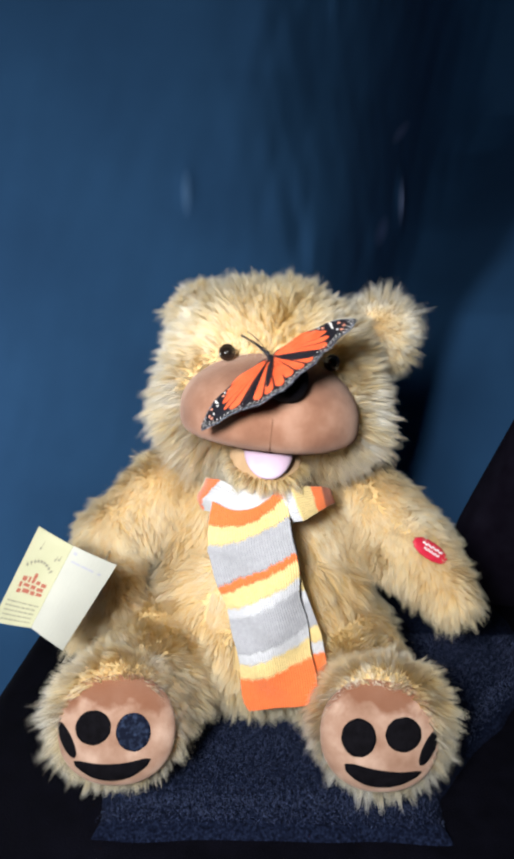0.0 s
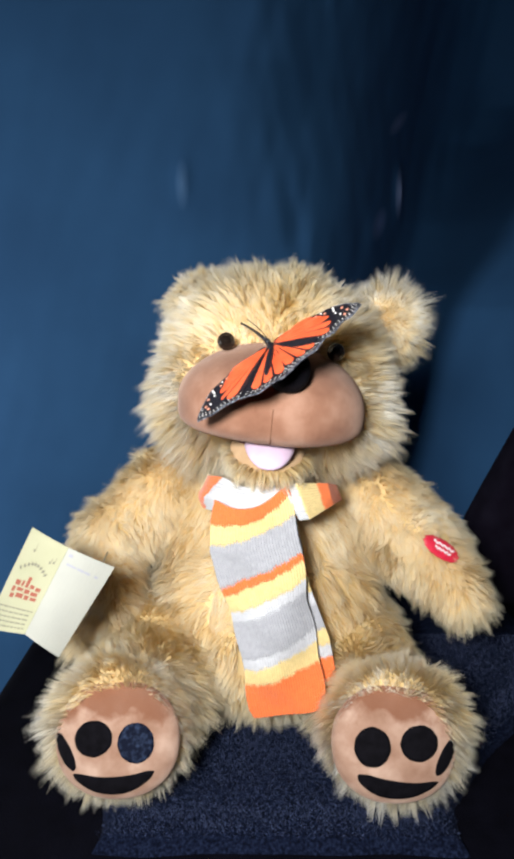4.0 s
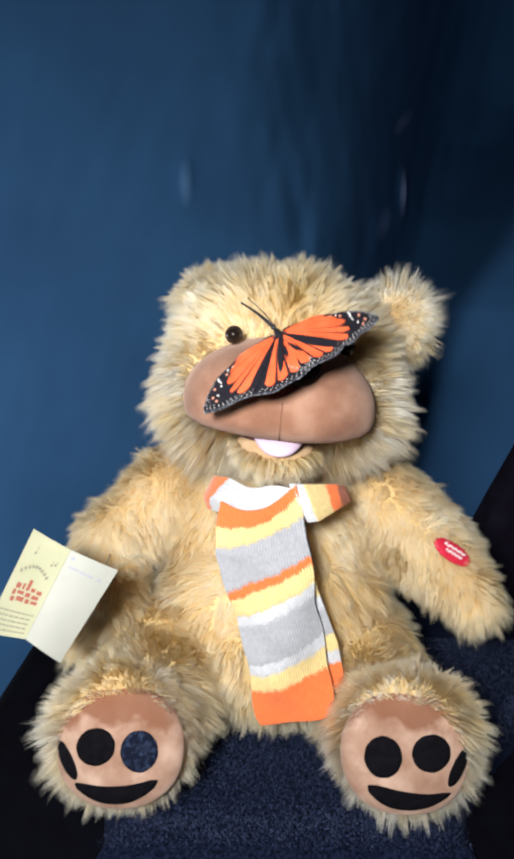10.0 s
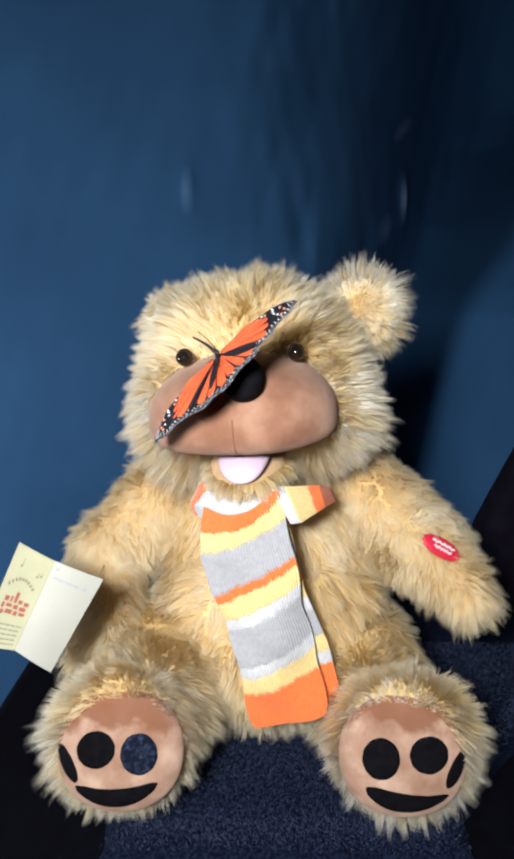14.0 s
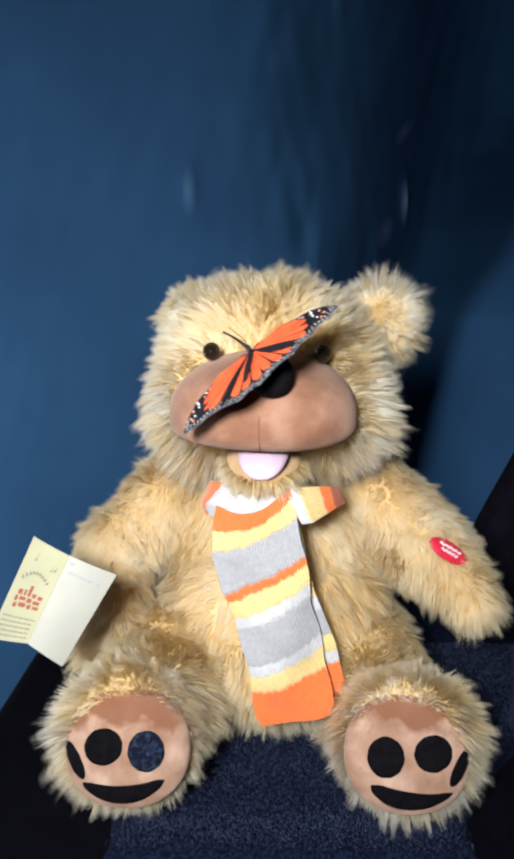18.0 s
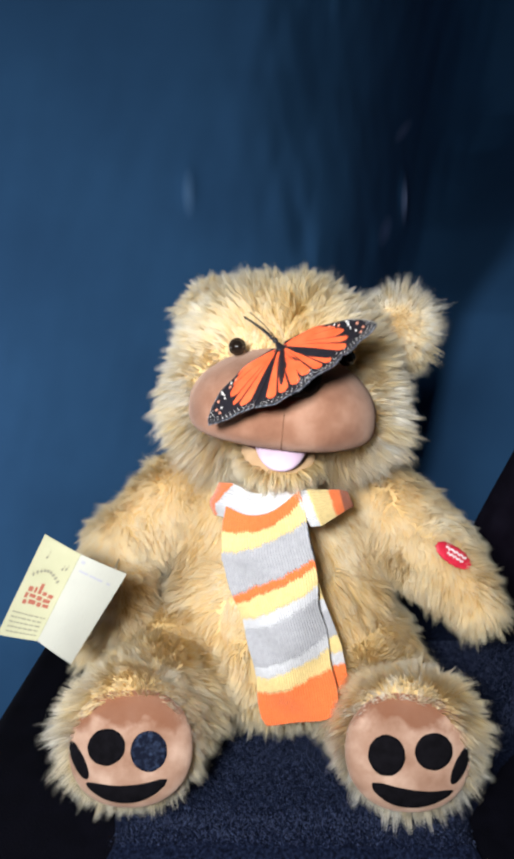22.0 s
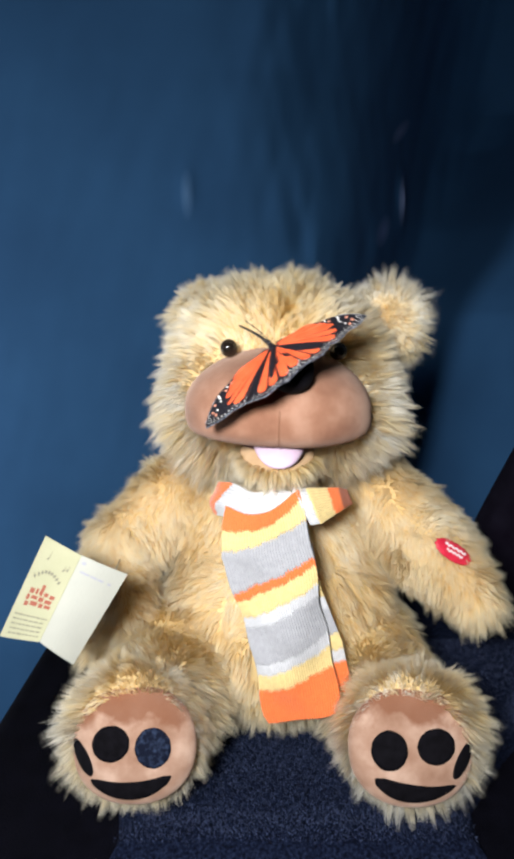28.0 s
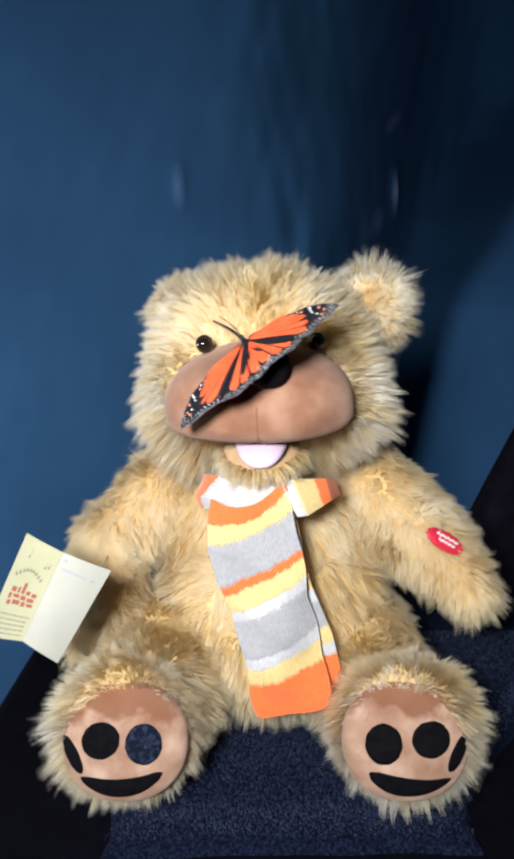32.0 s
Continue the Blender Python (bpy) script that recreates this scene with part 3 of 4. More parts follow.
def leg(shapes, pad, seed, label):
    def length(p, n):
        ring = np.hypot(p[:, 0] - pad[0], p[:, 2] - pad[2] - 0.003)
        return 0.0085 + 0.0018 * np.clip((-0.07 - p[:, 1]) / 0.03, 0, 1) - 0.0025 * np.clip((0.045 - p[:, 2]) / 0.02, 0, 1) * (ring > 0.02)

    def comb(p, n):
        out = p - np.array((pad[0], 0, pad[2]))
        out[:, 1] = 0
        out /= np.maximum(np.linalg.norm(out, axis=1)[:, None], 1e-6)
        foot = np.clip((-0.06 - p[:, 1]) / 0.03, 0, 1)[:, None]
        rim = (np.hypot(p[:, 0] - pad[0], p[:, 2] - pad[2] - 0.003) < 0.0285)[:, None]
        return foot * (np.where(rim, 0.12, 0.42) * out + np.where(rim, np.array((0, -0.7, -0.05)), np.array((0, -0.7, -0.05)))) + (1 - foot) * np.array((0, -0.5, -0.5))

    def bald(p, n):
        return (((p[:, 0] - pad[0]) / 0.0215) ** 2 + ((p[:, 2] - pad[2] - 0.003) / 0.021) ** 2 < 1) & (p[:, 1] < -0.1)

    return placed(part("leg", furry("leg", shapes, ROOT, 85000, length, comb, bald, seed=seed, hidden=(BELLY,), fur=FUR_PALE, pale=lambda p, n: 0.15 + 1.6 * np.clip((-0.075 - p[:, 1]) / 0.035, 0, 1)), bear, label), ROOT)


def foot(leg_ob, pad, third, second_worn):
    """The velour sole with its three toe patches and curved heel patch."""
    c = np.array(pad) + np.array((0, 0.001, 0.0028))
    turn = rot_x(-20)
    radii = np.array((0.0268, 0.0092, 0.0243))
    v, f = ball(c - ROOT, radii, turn, 48, 28, 2.2)
    sole = part("sole", smooth(mesh_of("sole", v, f, PAD)), leg_ob, "tan velour sole")

    def surface(x, z):
        """The sole's front at x, z in its own plane, a hair proud."""
        rest = max(0.02, 1 - abs(x / radii[0]) ** 2.2 - abs(z / radii[2]) ** 2.2)
        return c - ROOT + turn @ np.array((x, -radii[1] * rest ** (1 / 2.2) - 0.0005, z))

    def patch(name, centre, rx, rz, tilt, mat, bend=0.0, label="", lop=0.0):
        rings, n, pts = 5, 44, [surface(*centre)]
        for k in range(1, rings + 1):
            for i in range(n):
                a = 2 * math.pi * i / n
                x, z = k / rings * rx * math.cos(a), k / rings * rz * math.sin(a)
                x, z = x * (1 + 0.012 * math.sin(11 * a + 40 * rx)), z * (1 + 0.012 * math.sin(7 * a + 900 * rz))
                z = z * (1 - lop * x / rx) + bend * x * x
                t = radians(tilt)
                pts.append(surface(centre[0] + x * math.cos(t) - z * math.sin(t), centre[1] + x * math.sin(t) + z * math.cos(t)))
        front = [(0, 1 + i, 1 + (i + 1) % n) for i in range(n)]
        for k in range(rings - 1):
            b = 1 + k * n
            front += [(b + i, b + n + i, b + n + (i + 1) % n, b + (i + 1) % n) for i in range(n)]
        m = len(pts)
        rim = [p + turn @ np.array((0, 0.0016, 0)) for p in pts[-n:]]
        last = 1 + (rings - 1) * n
        front += [(last + i, m + i, m + (i + 1) % n, last + (i + 1) % n) for i in range(n)]
        part(name, smooth(mesh_of(name, pts + rim, front, mat)), sole, label)

    s = third
    patch("toe_patch", (0.009 * s + 0.0003, 0.0024), 0.0081, 0.0072, 10, BLACK_FELT)
    patch("toe_patch", (-0.0098 * s - 0.0006, 0.0008), 0.0075, 0.0081, -16 * s, BLUE_FELT if second_worn else BLACK_FELT, 0.0, "worn bluish felt toe patch" if second_worn else "")
    patch("toe_patch", (0.0209 * s, -0.0038), 0.0029, 0.0082, -31 * s, BLACK_FELT)
    patch("heel_patch", (0.0, -0.0168), 0.0170, 0.0039, -3 * s if s < 0 else -4, BLACK_FELT, 16.0 if s < 0 else 14.0, "", 0.0 if s < 0 else 0.3)


PAD_L, PAD_R = np.array((-0.0635, -0.1235, 0.0560)), np.array((0.0555, -0.1235, 0.0545))
leg_left = leg(LEG_L, PAD_L, 31, "leg stretched forward, sole showing")
leg_right = leg(LEG_R, PAD_R, 32, "leg stretched forward, sole showing")
foot(leg_left, PAD_L, -1, True)
foot(leg_right, PAD_R, 1, False)

# red badge on the arm
badge_turn = rot_z(28) @ rot_x(-28) @ rot_y(36)
bv, bf = ball((0, 0, 0), (0.0115, 0.0018, 0.005), None, 40, 16, 2.2)
bv = np.array(bv)
edge = 1 + 0.05 * np.sin(np.arctan2(bv[:, 2] * 2, bv[:, 0]) * 14)
bv[:, 0] *= edge
bv[:, 2] *= edge
BADGE = np.array((0.088, -0.0525, 0.1215))
badge = part("badge", smooth(mesh_of("badge", bv @ badge_turn.T + BADGE - BODY_PIVOT, bf, RED_FELT)), arm_right, "red satin badge with white stitched lines")
for z0, half in ((0.0012, 0.0068), (-0.0014, 0.0052)):
    pts, fs = [], []
    for i in range(13):
        x = -half + 2 * half * i / 12
        z = z0 + 0.0006 * math.sin(i * 2.3)
        y = -0.0019 * math.sqrt(max(0.1, 1 - (x / 0.0105) ** 2 - (z / 0.0058) ** 2)) - 0.0002
        for dz in (-0.0006, 0.0006):
            pts.append(badge_turn @ np.array((x, y, z + dz)) + BADGE - BODY_PIVOT)
    fs = [(2 * i, 2 * i + 2, 2 * i + 3, 2 * i + 1) for i in range(12)]
    part("stitched_line", mesh_of("stitched_line", pts, fs, WHITE_THREAD), badge, "white stitched line")

# ---- knitted scarf ----
WOOL = {
    "orange": (0.76, 0.17, 0.04), "yellow": (0.72, 0.55, 0.25), "grey": (0.37, 0.37, 0.4), "white": (0.53, 0.53, 0.56),
}


def wool(colour):
    m = mottled("wool_" + colour, ((0.3, tuple(0.85 * c for c in WOOL[colour])), (0.7, WOOL[colour])), 500.0, 0.9, 0.4, 2500.0, 3.0, 0.0004)
    bsdf(m).inputs["Sheen Weight"].default_value = 0.2
    return m


WOOLS = {c: wool(c) for c in WOOL}
scarf = tagged(new("knitted_scarf"), "striped orange, yellow, white and grey knitted scarf round the bear's neck", "scarf")
scarf.location = BODY_PIVOT


def along(path, v):
    """A point of a line of (v, x, y, z) rows."""
    return np.array([np.interp(v, [r[0] for r in path], [r[k] for r in path]) for k in (1, 2, 3)])


def knit(surface, columns, rows, bands, thick=0.0022, stitch=0.0006, sub=4, slant=0.0, skew=0.0):
    """Knitted cloth over surface(u, v), cut at the bands [(end v, wool)] into stripes, each one mesh."""
    nu, nv = columns * sub + 1, rows * 3 + 1
    grid = np.zeros((nv, nu, 3))
    for j in range(nv):
        for i in range(nu):
            grid[j, i] = surface(i / (nu - 1), j / (nv - 1))
    du, dv = np.gradient(grid, axis=1), np.gradient(grid, axis=0)
    nrm = np.cross(dv, du)
    nrm /= np.linalg.norm(nrm, axis=2)[:, :, None]
    if nrm[nv // 2, nu // 2, 1] > 0:
        nrm = -nrm
    c = np.arange(nu)[None, :] / sub
    r = np.arange(nv)[:, None] / 3.0
    frac = np.abs(c - np.floor(c) - 0.5) * 2
    relief = (1 - frac ** 2.2) * (0.62 + 0.38 * np.cos(2 * np.pi * (r + 0.55 * frac)))
    front = grid + nrm * (relief * stitch)[:, :, None]
    rear = grid - nrm * thick
    # rows shift by half a stitch at each wale, so the colour change is toothed
    tooth = (r + 0.95 * frac + 0.2 * np.sin(c * 2.1) + 0.25 * np.sin(c * 0.9)) / rows + skew * (c / columns - 0.5)
    if slant:
        lean = np.interp(tooth, [0, 0.18, 0.36, 0.6, 0.85], [0.05, 0.065, 0.12, 0.09, 0.04])
        tooth = tooth + lean * (c / columns - 0.5) - 0.06 * np.exp(-np.abs((c / columns - 0.46) / 0.24) ** 1.4) * np.exp(-12 * tooth)
    tooth = np.clip(tooth, 0, 1)
    start = -1.0
    for end, colour in bands:
        keep = {}
        verts, faces = [], []

        def vid(side, j, i):
            k = (side, j, i)
            if k not in keep:
                keep[k] = len(verts)
                verts.append((front if side == 0 else rear)[j, i] - BODY_PIVOT)
            return keep[k]

        inside = (tooth[:-1, :-1] > start) & (tooth[:-1, :-1] <= end)
        for j in range(nv - 1):
            for i in range(nu - 1):
                if not inside[j, i]:
                    continue
                faces.append((vid(0, j, i), vid(0, j + 1, i), vid(0, j + 1, i + 1), vid(0, j, i + 1)))
                for jj, ii, a, b in ((j, i - 1, (j, i), (j + 1, i)), (j, i + 1, (j + 1, i + 1), (j, i + 1)), (j - 1, i, (j, i + 1), (j, i)), (j + 1, i, (j + 1, i), (j + 1, i + 1))):
                    if jj < 0 or ii < 0 or jj >= nv - 1 or ii >= nu - 1 or not inside[jj, ii]:
                        faces.append((vid(0, *a), vid(1, *a), vid(1, *b), vid(0, *b)))
        if faces:
            part("stripe", smooth(mesh_of("stripe", verts, faces, WOOLS[colour])), scarf, colour + " knitted stripe")
        start = end


LEFT_EDGE = [(0, -0.027, -0.083, 0.1535), (0.2, -0.0288, -0.0895, 0.131), (0.38, -0.0218, -0.093, 0.113), (0.68, -0.0123, -0.095, 0.0835), (1, -0.0069, -0.0955, 0.0513)]
RIGHT_EDGE = [(0, 0.0065, -0.085, 0.162), (0.25, 0.0142, -0.0885, 0.1334), (0.47, 0.0172, -0.091, 0.1114), (0.7, 0.0232, -0.092, 0.0884), (1, 0.0295, -0.093, 0.0575)]
UNDER_EDGE = [(0, 0.010, -0.078, 0.152), (0.45, 0.0188, -0.086, 0.1135), (0.7, 0.0292, -0.0865, 0.0884), (1, 0.0365, -0.087, 0.0580)]


def tail(u, v):
    p = along(LEFT_EDGE, v) * (1 - u) + along(RIGHT_EDGE, v) * u
    p[1] -= 0.0045 * math.sin(math.pi * u) + 0.0016 * math.sin(9 * v + 5 * u) + 0.0008 * math.sin(21 * v - 8 * u)
    p[0] += (2 * u - 1) * (0.0005 * math.sin(23 * v) + 0.0001 * math.sin(250 * v)) - 0.0016 * (2 * u - 1) ** 7 * max(0, 25 * v - 24)
    p[2] -= 0.006 * math.sin(math.pi * u) * math.exp(-8 * v) + 0.0008 * math.sin(math.pi * u) * v
    return p


def tail_under(u, v):
    p = (along(LEFT_EDGE, v) + np.array((0.012, 0.005, 0.001))) * (1 - u) + along(UNDER_EDGE, v) * u
    p[1] += 0.0005
    return p


STRIPES = [(0.068, "orange"), (0.148, "yellow"), (0.318, "grey"), (0.358, "orange"), (0.445, "yellow"), (0.50, "white"), (0.68, "grey"), (0.735, "white"), (0.82, "yellow"), (2, "orange")]
knit(tail, 32, 80, STRIPES, slant=0.15, stitch=0.001)
knit(tail_under, 30, 80, [(0.10, "orange"), (0.2, "yellow"), (0.36, "grey"), (0.40, "orange"), (0.48, "yellow"), (0.54, "white"), (0.66, "grey"), (0.74, "yellow"), (0.80, "white"), (2, "orange")])


def collar(u, v):
    """Round the neck from behind to the front, under the chin."""
    a = radians(-172 + 110 * v)
    sunk = max(0, 1 - v / 0.3) ** 1.5
    x, y = -0.003 + (0.0375 - 0.012 * sunk) * math.cos(a), -0.026 + 0.0565 * math.sin(a)
    front = math.exp(-((v - 0.84) / 0.25) ** 2)
    z = 0.151 + 0.003 * front + 0.001 * math.sin(v * 19) - 0.009 * sunk
    w = 0.0165 - 0.004 * front - 0.004 * sunk
    bulge = (0.0035 + 0.001 * math.sin(v * 22)) * math.sin(math.pi * u) + 0.0006 * math.sin(9 * u + 9 * v)
    lean = 0.004 * (u - 0.5)
    return np.array((x + math.cos(a) * (bulge + lean), y + math.sin(a) * (bulge + lean), z + (0.5 - u) * w))


knit(collar, 13, 60, [(0.17, "yellow"), (0.36, "orange"), (2, "white")], skew=0.11)

UPPER = [(0, 0.0035, -0.0815, 0.1625), (0.22, 0.0105, -0.0805, 0.1622), (0.6, 0.0258, -0.0688, 0.1592), (0.8, 0.0315, -0.056, 0.1545), (1, 0.031, -0.028, 0.147)]
LOWER = [(0, 0.0125, -0.0850, 0.1455), (0.22, 0.0175, -0.0840, 0.1460), (0.6, 0.0286, -0.0730, 0.1497), (0.8, 0.0345, -0.058, 0.1475), (1, 0.034, -0.028, 0.142)]


def flap(u, v):
    """The end that goes back over the shoulder."""
    p = along(UPPER, v) * (1 - u) + along(LOWER, v) * u
    p[1] -= 0.002 * math.sin(math.pi * u)
    return p


knit(flap, 13, 46, [(0.2, "white"), (0.47, "yellow"), (2, "orange")])

# ---- paper tag ----
PAPER_CREAM = mottled("cream_card", ((0.3, (0.35, 0.345, 0.22)), (0.7, (0.405, 0.395, 0.265))), 60.0, 0.6, 0.1, 900.0)
PAPER_WHITE = mottled("white_card", ((0.3, (0.42, 0.42, 0.38)), (0.7, (0.465, 0.465, 0.415))), 60.0, 0.55, 0.1, 900.0)
INK_RED = material("red_print", (0.3, 0.085, 0.055), 0.7)
INK_GREY = material("grey_print", (0.2, 0.19, 0.14), 0.7)
INK_FAINT = material("faint_blue_print", (0.36, 0.36, 0.42), 0.7)
tag = tagged(new("paper_tag"), "folded cream and white card tag hanging from the bear's arm", "tag")
tag.location = BODY_PIVOT
T_TOP, T_FOLD, T_RIGHT = np.array((-0.1013, -0.1120, 0.1478)), np.array((-0.0838, -0.1205, 0.1428)), np.array((-0.0667, -0.1125, 0.1314))
T_LOW, T_FOOT, T_LEFT = np.array((-0.0883, -0.1235, 0.0948)), np.array((-0.0994, -0.1312, 0.1093)), np.array((-0.1203, -0.1205, 0.1055))


def sheet(name, corners, mat, parent, lift=0.0, thick=0.0004, label="", n=10, curl=0.0):
    """A thin card between four corners: top left, top right, bottom right, bottom left."""
    a, b, c, d = corners
    nrm = np.cross(b - a, d - a)
    nrm /= np.linalg.norm(nrm)
    if nrm[1] > 0:
        nrm = -nrm
    pts = []
    for side in (lift, lift - thick):
        for j in range(n + 1):
            for i in range(n + 1):
                u, v = i / n, j / n
                p = (a * (1 - u) + b * u) * (1 - v) + (d * (1 - u) + c * u) * v
                pts.append(p + nrm * (side + curl * math.sin(math.pi * u)) - BODY_PIVOT)
    m = (n + 1) ** 2
    fs = grid_faces(n + 1, n + 1) + [tuple(m + i for i in reversed(f)) for f in grid_faces(n + 1, n + 1)]
    rim = [i for i in range(n + 1)] + [j * (n + 1) + n for j in range(1, n + 1)] + [n * (n + 1) + i for i in range(n - 1, -1, -1)] + [j * (n + 1) for j in range(n - 1, 0, -1)]
    fs += [(rim[k], rim[(k + 1) % len(rim)], m + rim[(k + 1) % len(rim)], m + rim[k]) for k in range(len(rim))]
    return part(name, mesh_of(name, pts, fs, mat), parent, label)


LEFT_PAGE = (T_TOP, T_FOLD, T_FOOT, T_LEFT)
RIGHT_PAGE = (T_FOLD + np.array((0.0002, 0, 0)), T_RIGHT, T_LOW, T_FOOT + np.array((0.0002, 0, 0)))
left_page = sheet("page", LEFT_PAGE, PAPER_CREAM, tag, label="cream card page with a red mark and lines of print", curl=0.0006)
right_page = sheet("page", RIGHT_PAGE, PAPER_WHITE, tag, label="white card page, almost blank", curl=0.0008)


def printed(page, corners, u0, v0, u1, v1, mat, name="printed_bar", tilt=0.0, curl=0.0006):
    a, b, c, d = corners

    def at(u, v):
        return (a * (1 - u) + b * u) * (1 - v) + (d * (1 - u) + c * u) * v

    nrm = np.cross(b - a, d - a)
    nrm /= np.linalg.norm(nrm)
    if nrm[1] > 0:
        nrm = -nrm
    pts = []
    for k in range(7):
        u = u0 + (u1 - u0) * k / 6
        for v in (v0, v1):
            pts.append(at(u, v + tilt * (u - u0)) + nrm * (0.00018 + curl * math.sin(math.pi * u)) - BODY_PIVOT)
    part(name, mesh_of(name, pts, [(2 * k, 2 * k + 2, 2 * k + 3, 2 * k + 1) for k in range(6)], mat), page)


# the red mark, as plain shapes
for u0, v0, u1, v1 in ((0.24, 0.48, 0.36, 0.53), (0.4, 0.47, 0.46, 0.53), (0.5, 0.42, 0.58, 0.53), (0.62, 0.49, 0.72, 0.53), (0.76, 0.5, 0.88, 0.54), (0.22, 0.545, 0.3, 0.6), (0.34, 0.545, 0.5, 0.58),
                       (0.54, 0.545, 0.66, 0.59), (0.7, 0.555, 0.86, 0.595), (0.24, 0.615, 0.34, 0.66), (0.38, 0.6, 0.56, 0.645), (0.6, 0.605, 0.7, 0.65), (0.74, 0.61, 0.88, 0.645)):
    printed(left_page, LEFT_PAGE, u0, v0, u1, v1, INK_RED, "red_mark")
for k in range(5):
    words = random.Random(40 + k)
    u = 0.12 + 0.015 * k
    while u < 0.9:
        w = words.uniform(0.05, 0.13)
        printed(left_page, LEFT_PAGE, u, 0.745 + 0.048 * k, min(u + w, 0.94), 0.76 + 0.048 * k, INK_GREY)
        u += w + 0.022
for k in range(9):
    u = 0.16 + 0.078 * k
    v = 0.36 - 0.085 * math.sin(math.pi * (k + 0.5) / 9)
    printed(left_page, LEFT_PAGE, u, v, u + 0.06, v + 0.03, INK_GREY, tilt=0.25 - 0.06 * k)
for u, v, h in ((0.3, 0.1, 0.075), (0.76, 0.17, 0.05), (0.84, 0.155, 0.05)):
    printed(left_page, LEFT_PAGE, u + 0.035, v, u + 0.047, v + h, INK_GREY, "music_note")
    printed(left_page, LEFT_PAGE, u, v + h - 0.012, u + 0.047, v + h + 0.012, INK_GREY, "music_note")
printed(right_page, RIGHT_PAGE, 0.06, 0.05, 0.14, 0.085, INK_FAINT, curl=0.0008)
for u0, u1 in ((0.1, 0.3), (0.33, 0.48), (0.5, 0.62), (0.72, 0.8)):
    printed(right_page, RIGHT_PAGE, u0, 0.15, u1, 0.172, INK_FAINT, curl=0.0008)


def tube(points, radius, sides=6, taper=None):
    """A round line through the points."""
    pts = [Vector(p) for p in points]
    v, n = [], len(pts)
    for k, p in enumerate(pts):
        t = (pts[min(k + 1, n - 1)] - pts[max(k - 1, 0)]).normalized()
        x = t.cross(Vector((0.31, 0.2, 0.93))).normalized()
        y = t.cross(x)
        r = radius if taper is None else radius + (taper - radius) * k / (n - 1)
        v += [p + (x * math.cos(2 * math.pi * i / sides) + y * math.sin(2 * math.pi * i / sides)) * r for i in range(sides)]
    return v, grid_faces(sides, n, True) + [tuple(range(sides))[::-1], tuple((n - 1) * sides + i for i in range(sides))]


loop = [T_FOLD * (1 - k / 8) + np.array((-0.086, -0.045, 0.112)) * k / 8 - np.array((0, 0, 0.012 * math.sin(math.pi * k / 8))) - BODY_PIVOT - (0, -0.001, 0.003) for k in range(9)]
part("plastic_loop", smooth(mesh_of("plastic_loop", *tube(loop, 0.0004), PAPER_WHITE)), tag, "clear plastic tagging loop")

part("seam", smooth(mesh_of("seam", *tube([p - HEAD_PIVOT for p in seam], 0.00028), SEAM)), muzzle, "dark stitched seam")

# ---- butterfly ----
WING_BLACK = mottled("wing_black", ((0.3, (0.006, 0.006, 0.01)), (0.7, (0.016, 0.014, 0.02))), 900.0, 0.5, 0.2, 3000.0)
WING_ORANGE = mottled("wing_orange", ((0.3, (0.78, 0.1, 0.03)), (0.7, (0.86, 0.15, 0.055))), 160.0, 0.5, 0.2, 3000.0)
WING_SPOT = material("wing_white", (0.82, 0.8, 0.78), 0.6)
FRINGE_PALE = mottled("wing_fringe", ((0.45, (0.03, 0.03, 0.045)), (0.62, (0.34, 0.36, 0.42))), 1100.0, 0.6, 0.1, 3000.0)
WING_TAN = material("wing_tan", (0.7, 0.3, 0.2), 0.6)


def perched(pitch):
    """The butterfly's place on the nose, by the tilt of its body."""
    return Matrix.Translation((-0.0052, -0.1058, 0.2256)) @ Matrix.Rotation(radians(-35.7), 4, "Y") @ Matrix.Rotation(radians(pitch), 4, "X") @ Matrix.Rotation(radians(5.5), 4, "Z") @ Matrix.Translation((0.0016, 0.0062, 0))


butterfly = tagged(new("butterfly"), "orange and black monarch butterfly perched on the bear's nose, wings spread", "butterfly")
butterfly.matrix_world = perched(20.5)

# outlines in millimetres from the wing's root, out along x, forwards along y
FORE = [(1, 2.5), (9, 6.5), (20, 9.5), (31, 10.5), (40, 9), (46, 6), (48, 3), (46, -1), (41, -6), (36, -10.5), (31, -14.5), (22, -12), (14, -8), (6, -3.5), (1, -0.5)]
FORE_WIDE = [(1, 2.5), (9, 6.5), (20, 9.5), (31, 10.5), (40, 9), (46, 6), (48, 3), (46, -1), (41, -7), (36, -12.5), (31, -18), (22, -17.5), (14, -13.5), (6, -7), (1, -0.5)]
HIND = [(1, 0), (9, -4), (18, -7.5), (26, -11.5), (30.5, -15), (28.5, -19), (25, -23), (19.5, -26.5), (13, -29), (7, -29.5), (2.5, -27), (0.2, -15), (0.5, -5)]
SWEEP = radians(-20.5)


def outline(points, s):
    d = np.cumsum([0] + [math.dist(points[k], points[k + 1]) for k in range(len(points) - 1)])
    x = np.interp(s * d[-1], d, [p[0] for p in points])
    y = np.interp(s * d[-1], d, [p[1] for p in points])
    c, q = math.cos(SWEEP), math.sin(SWEEP)
    return np.array((x * c - y * q, x * q + y * c)) * 0.00083


def wing_point(points, s, r, side, lift, drop):
    p = outline(points, s) * r * (1.05 if side < 0 else 0.97)
    z = -3.4 * p[0] ** 2 + 0.0003 * math.sin(p[0] * 500 + p[1] * 300) * r + drop
    return (side * (p[0] + 0.0012), p[1], z + lift)


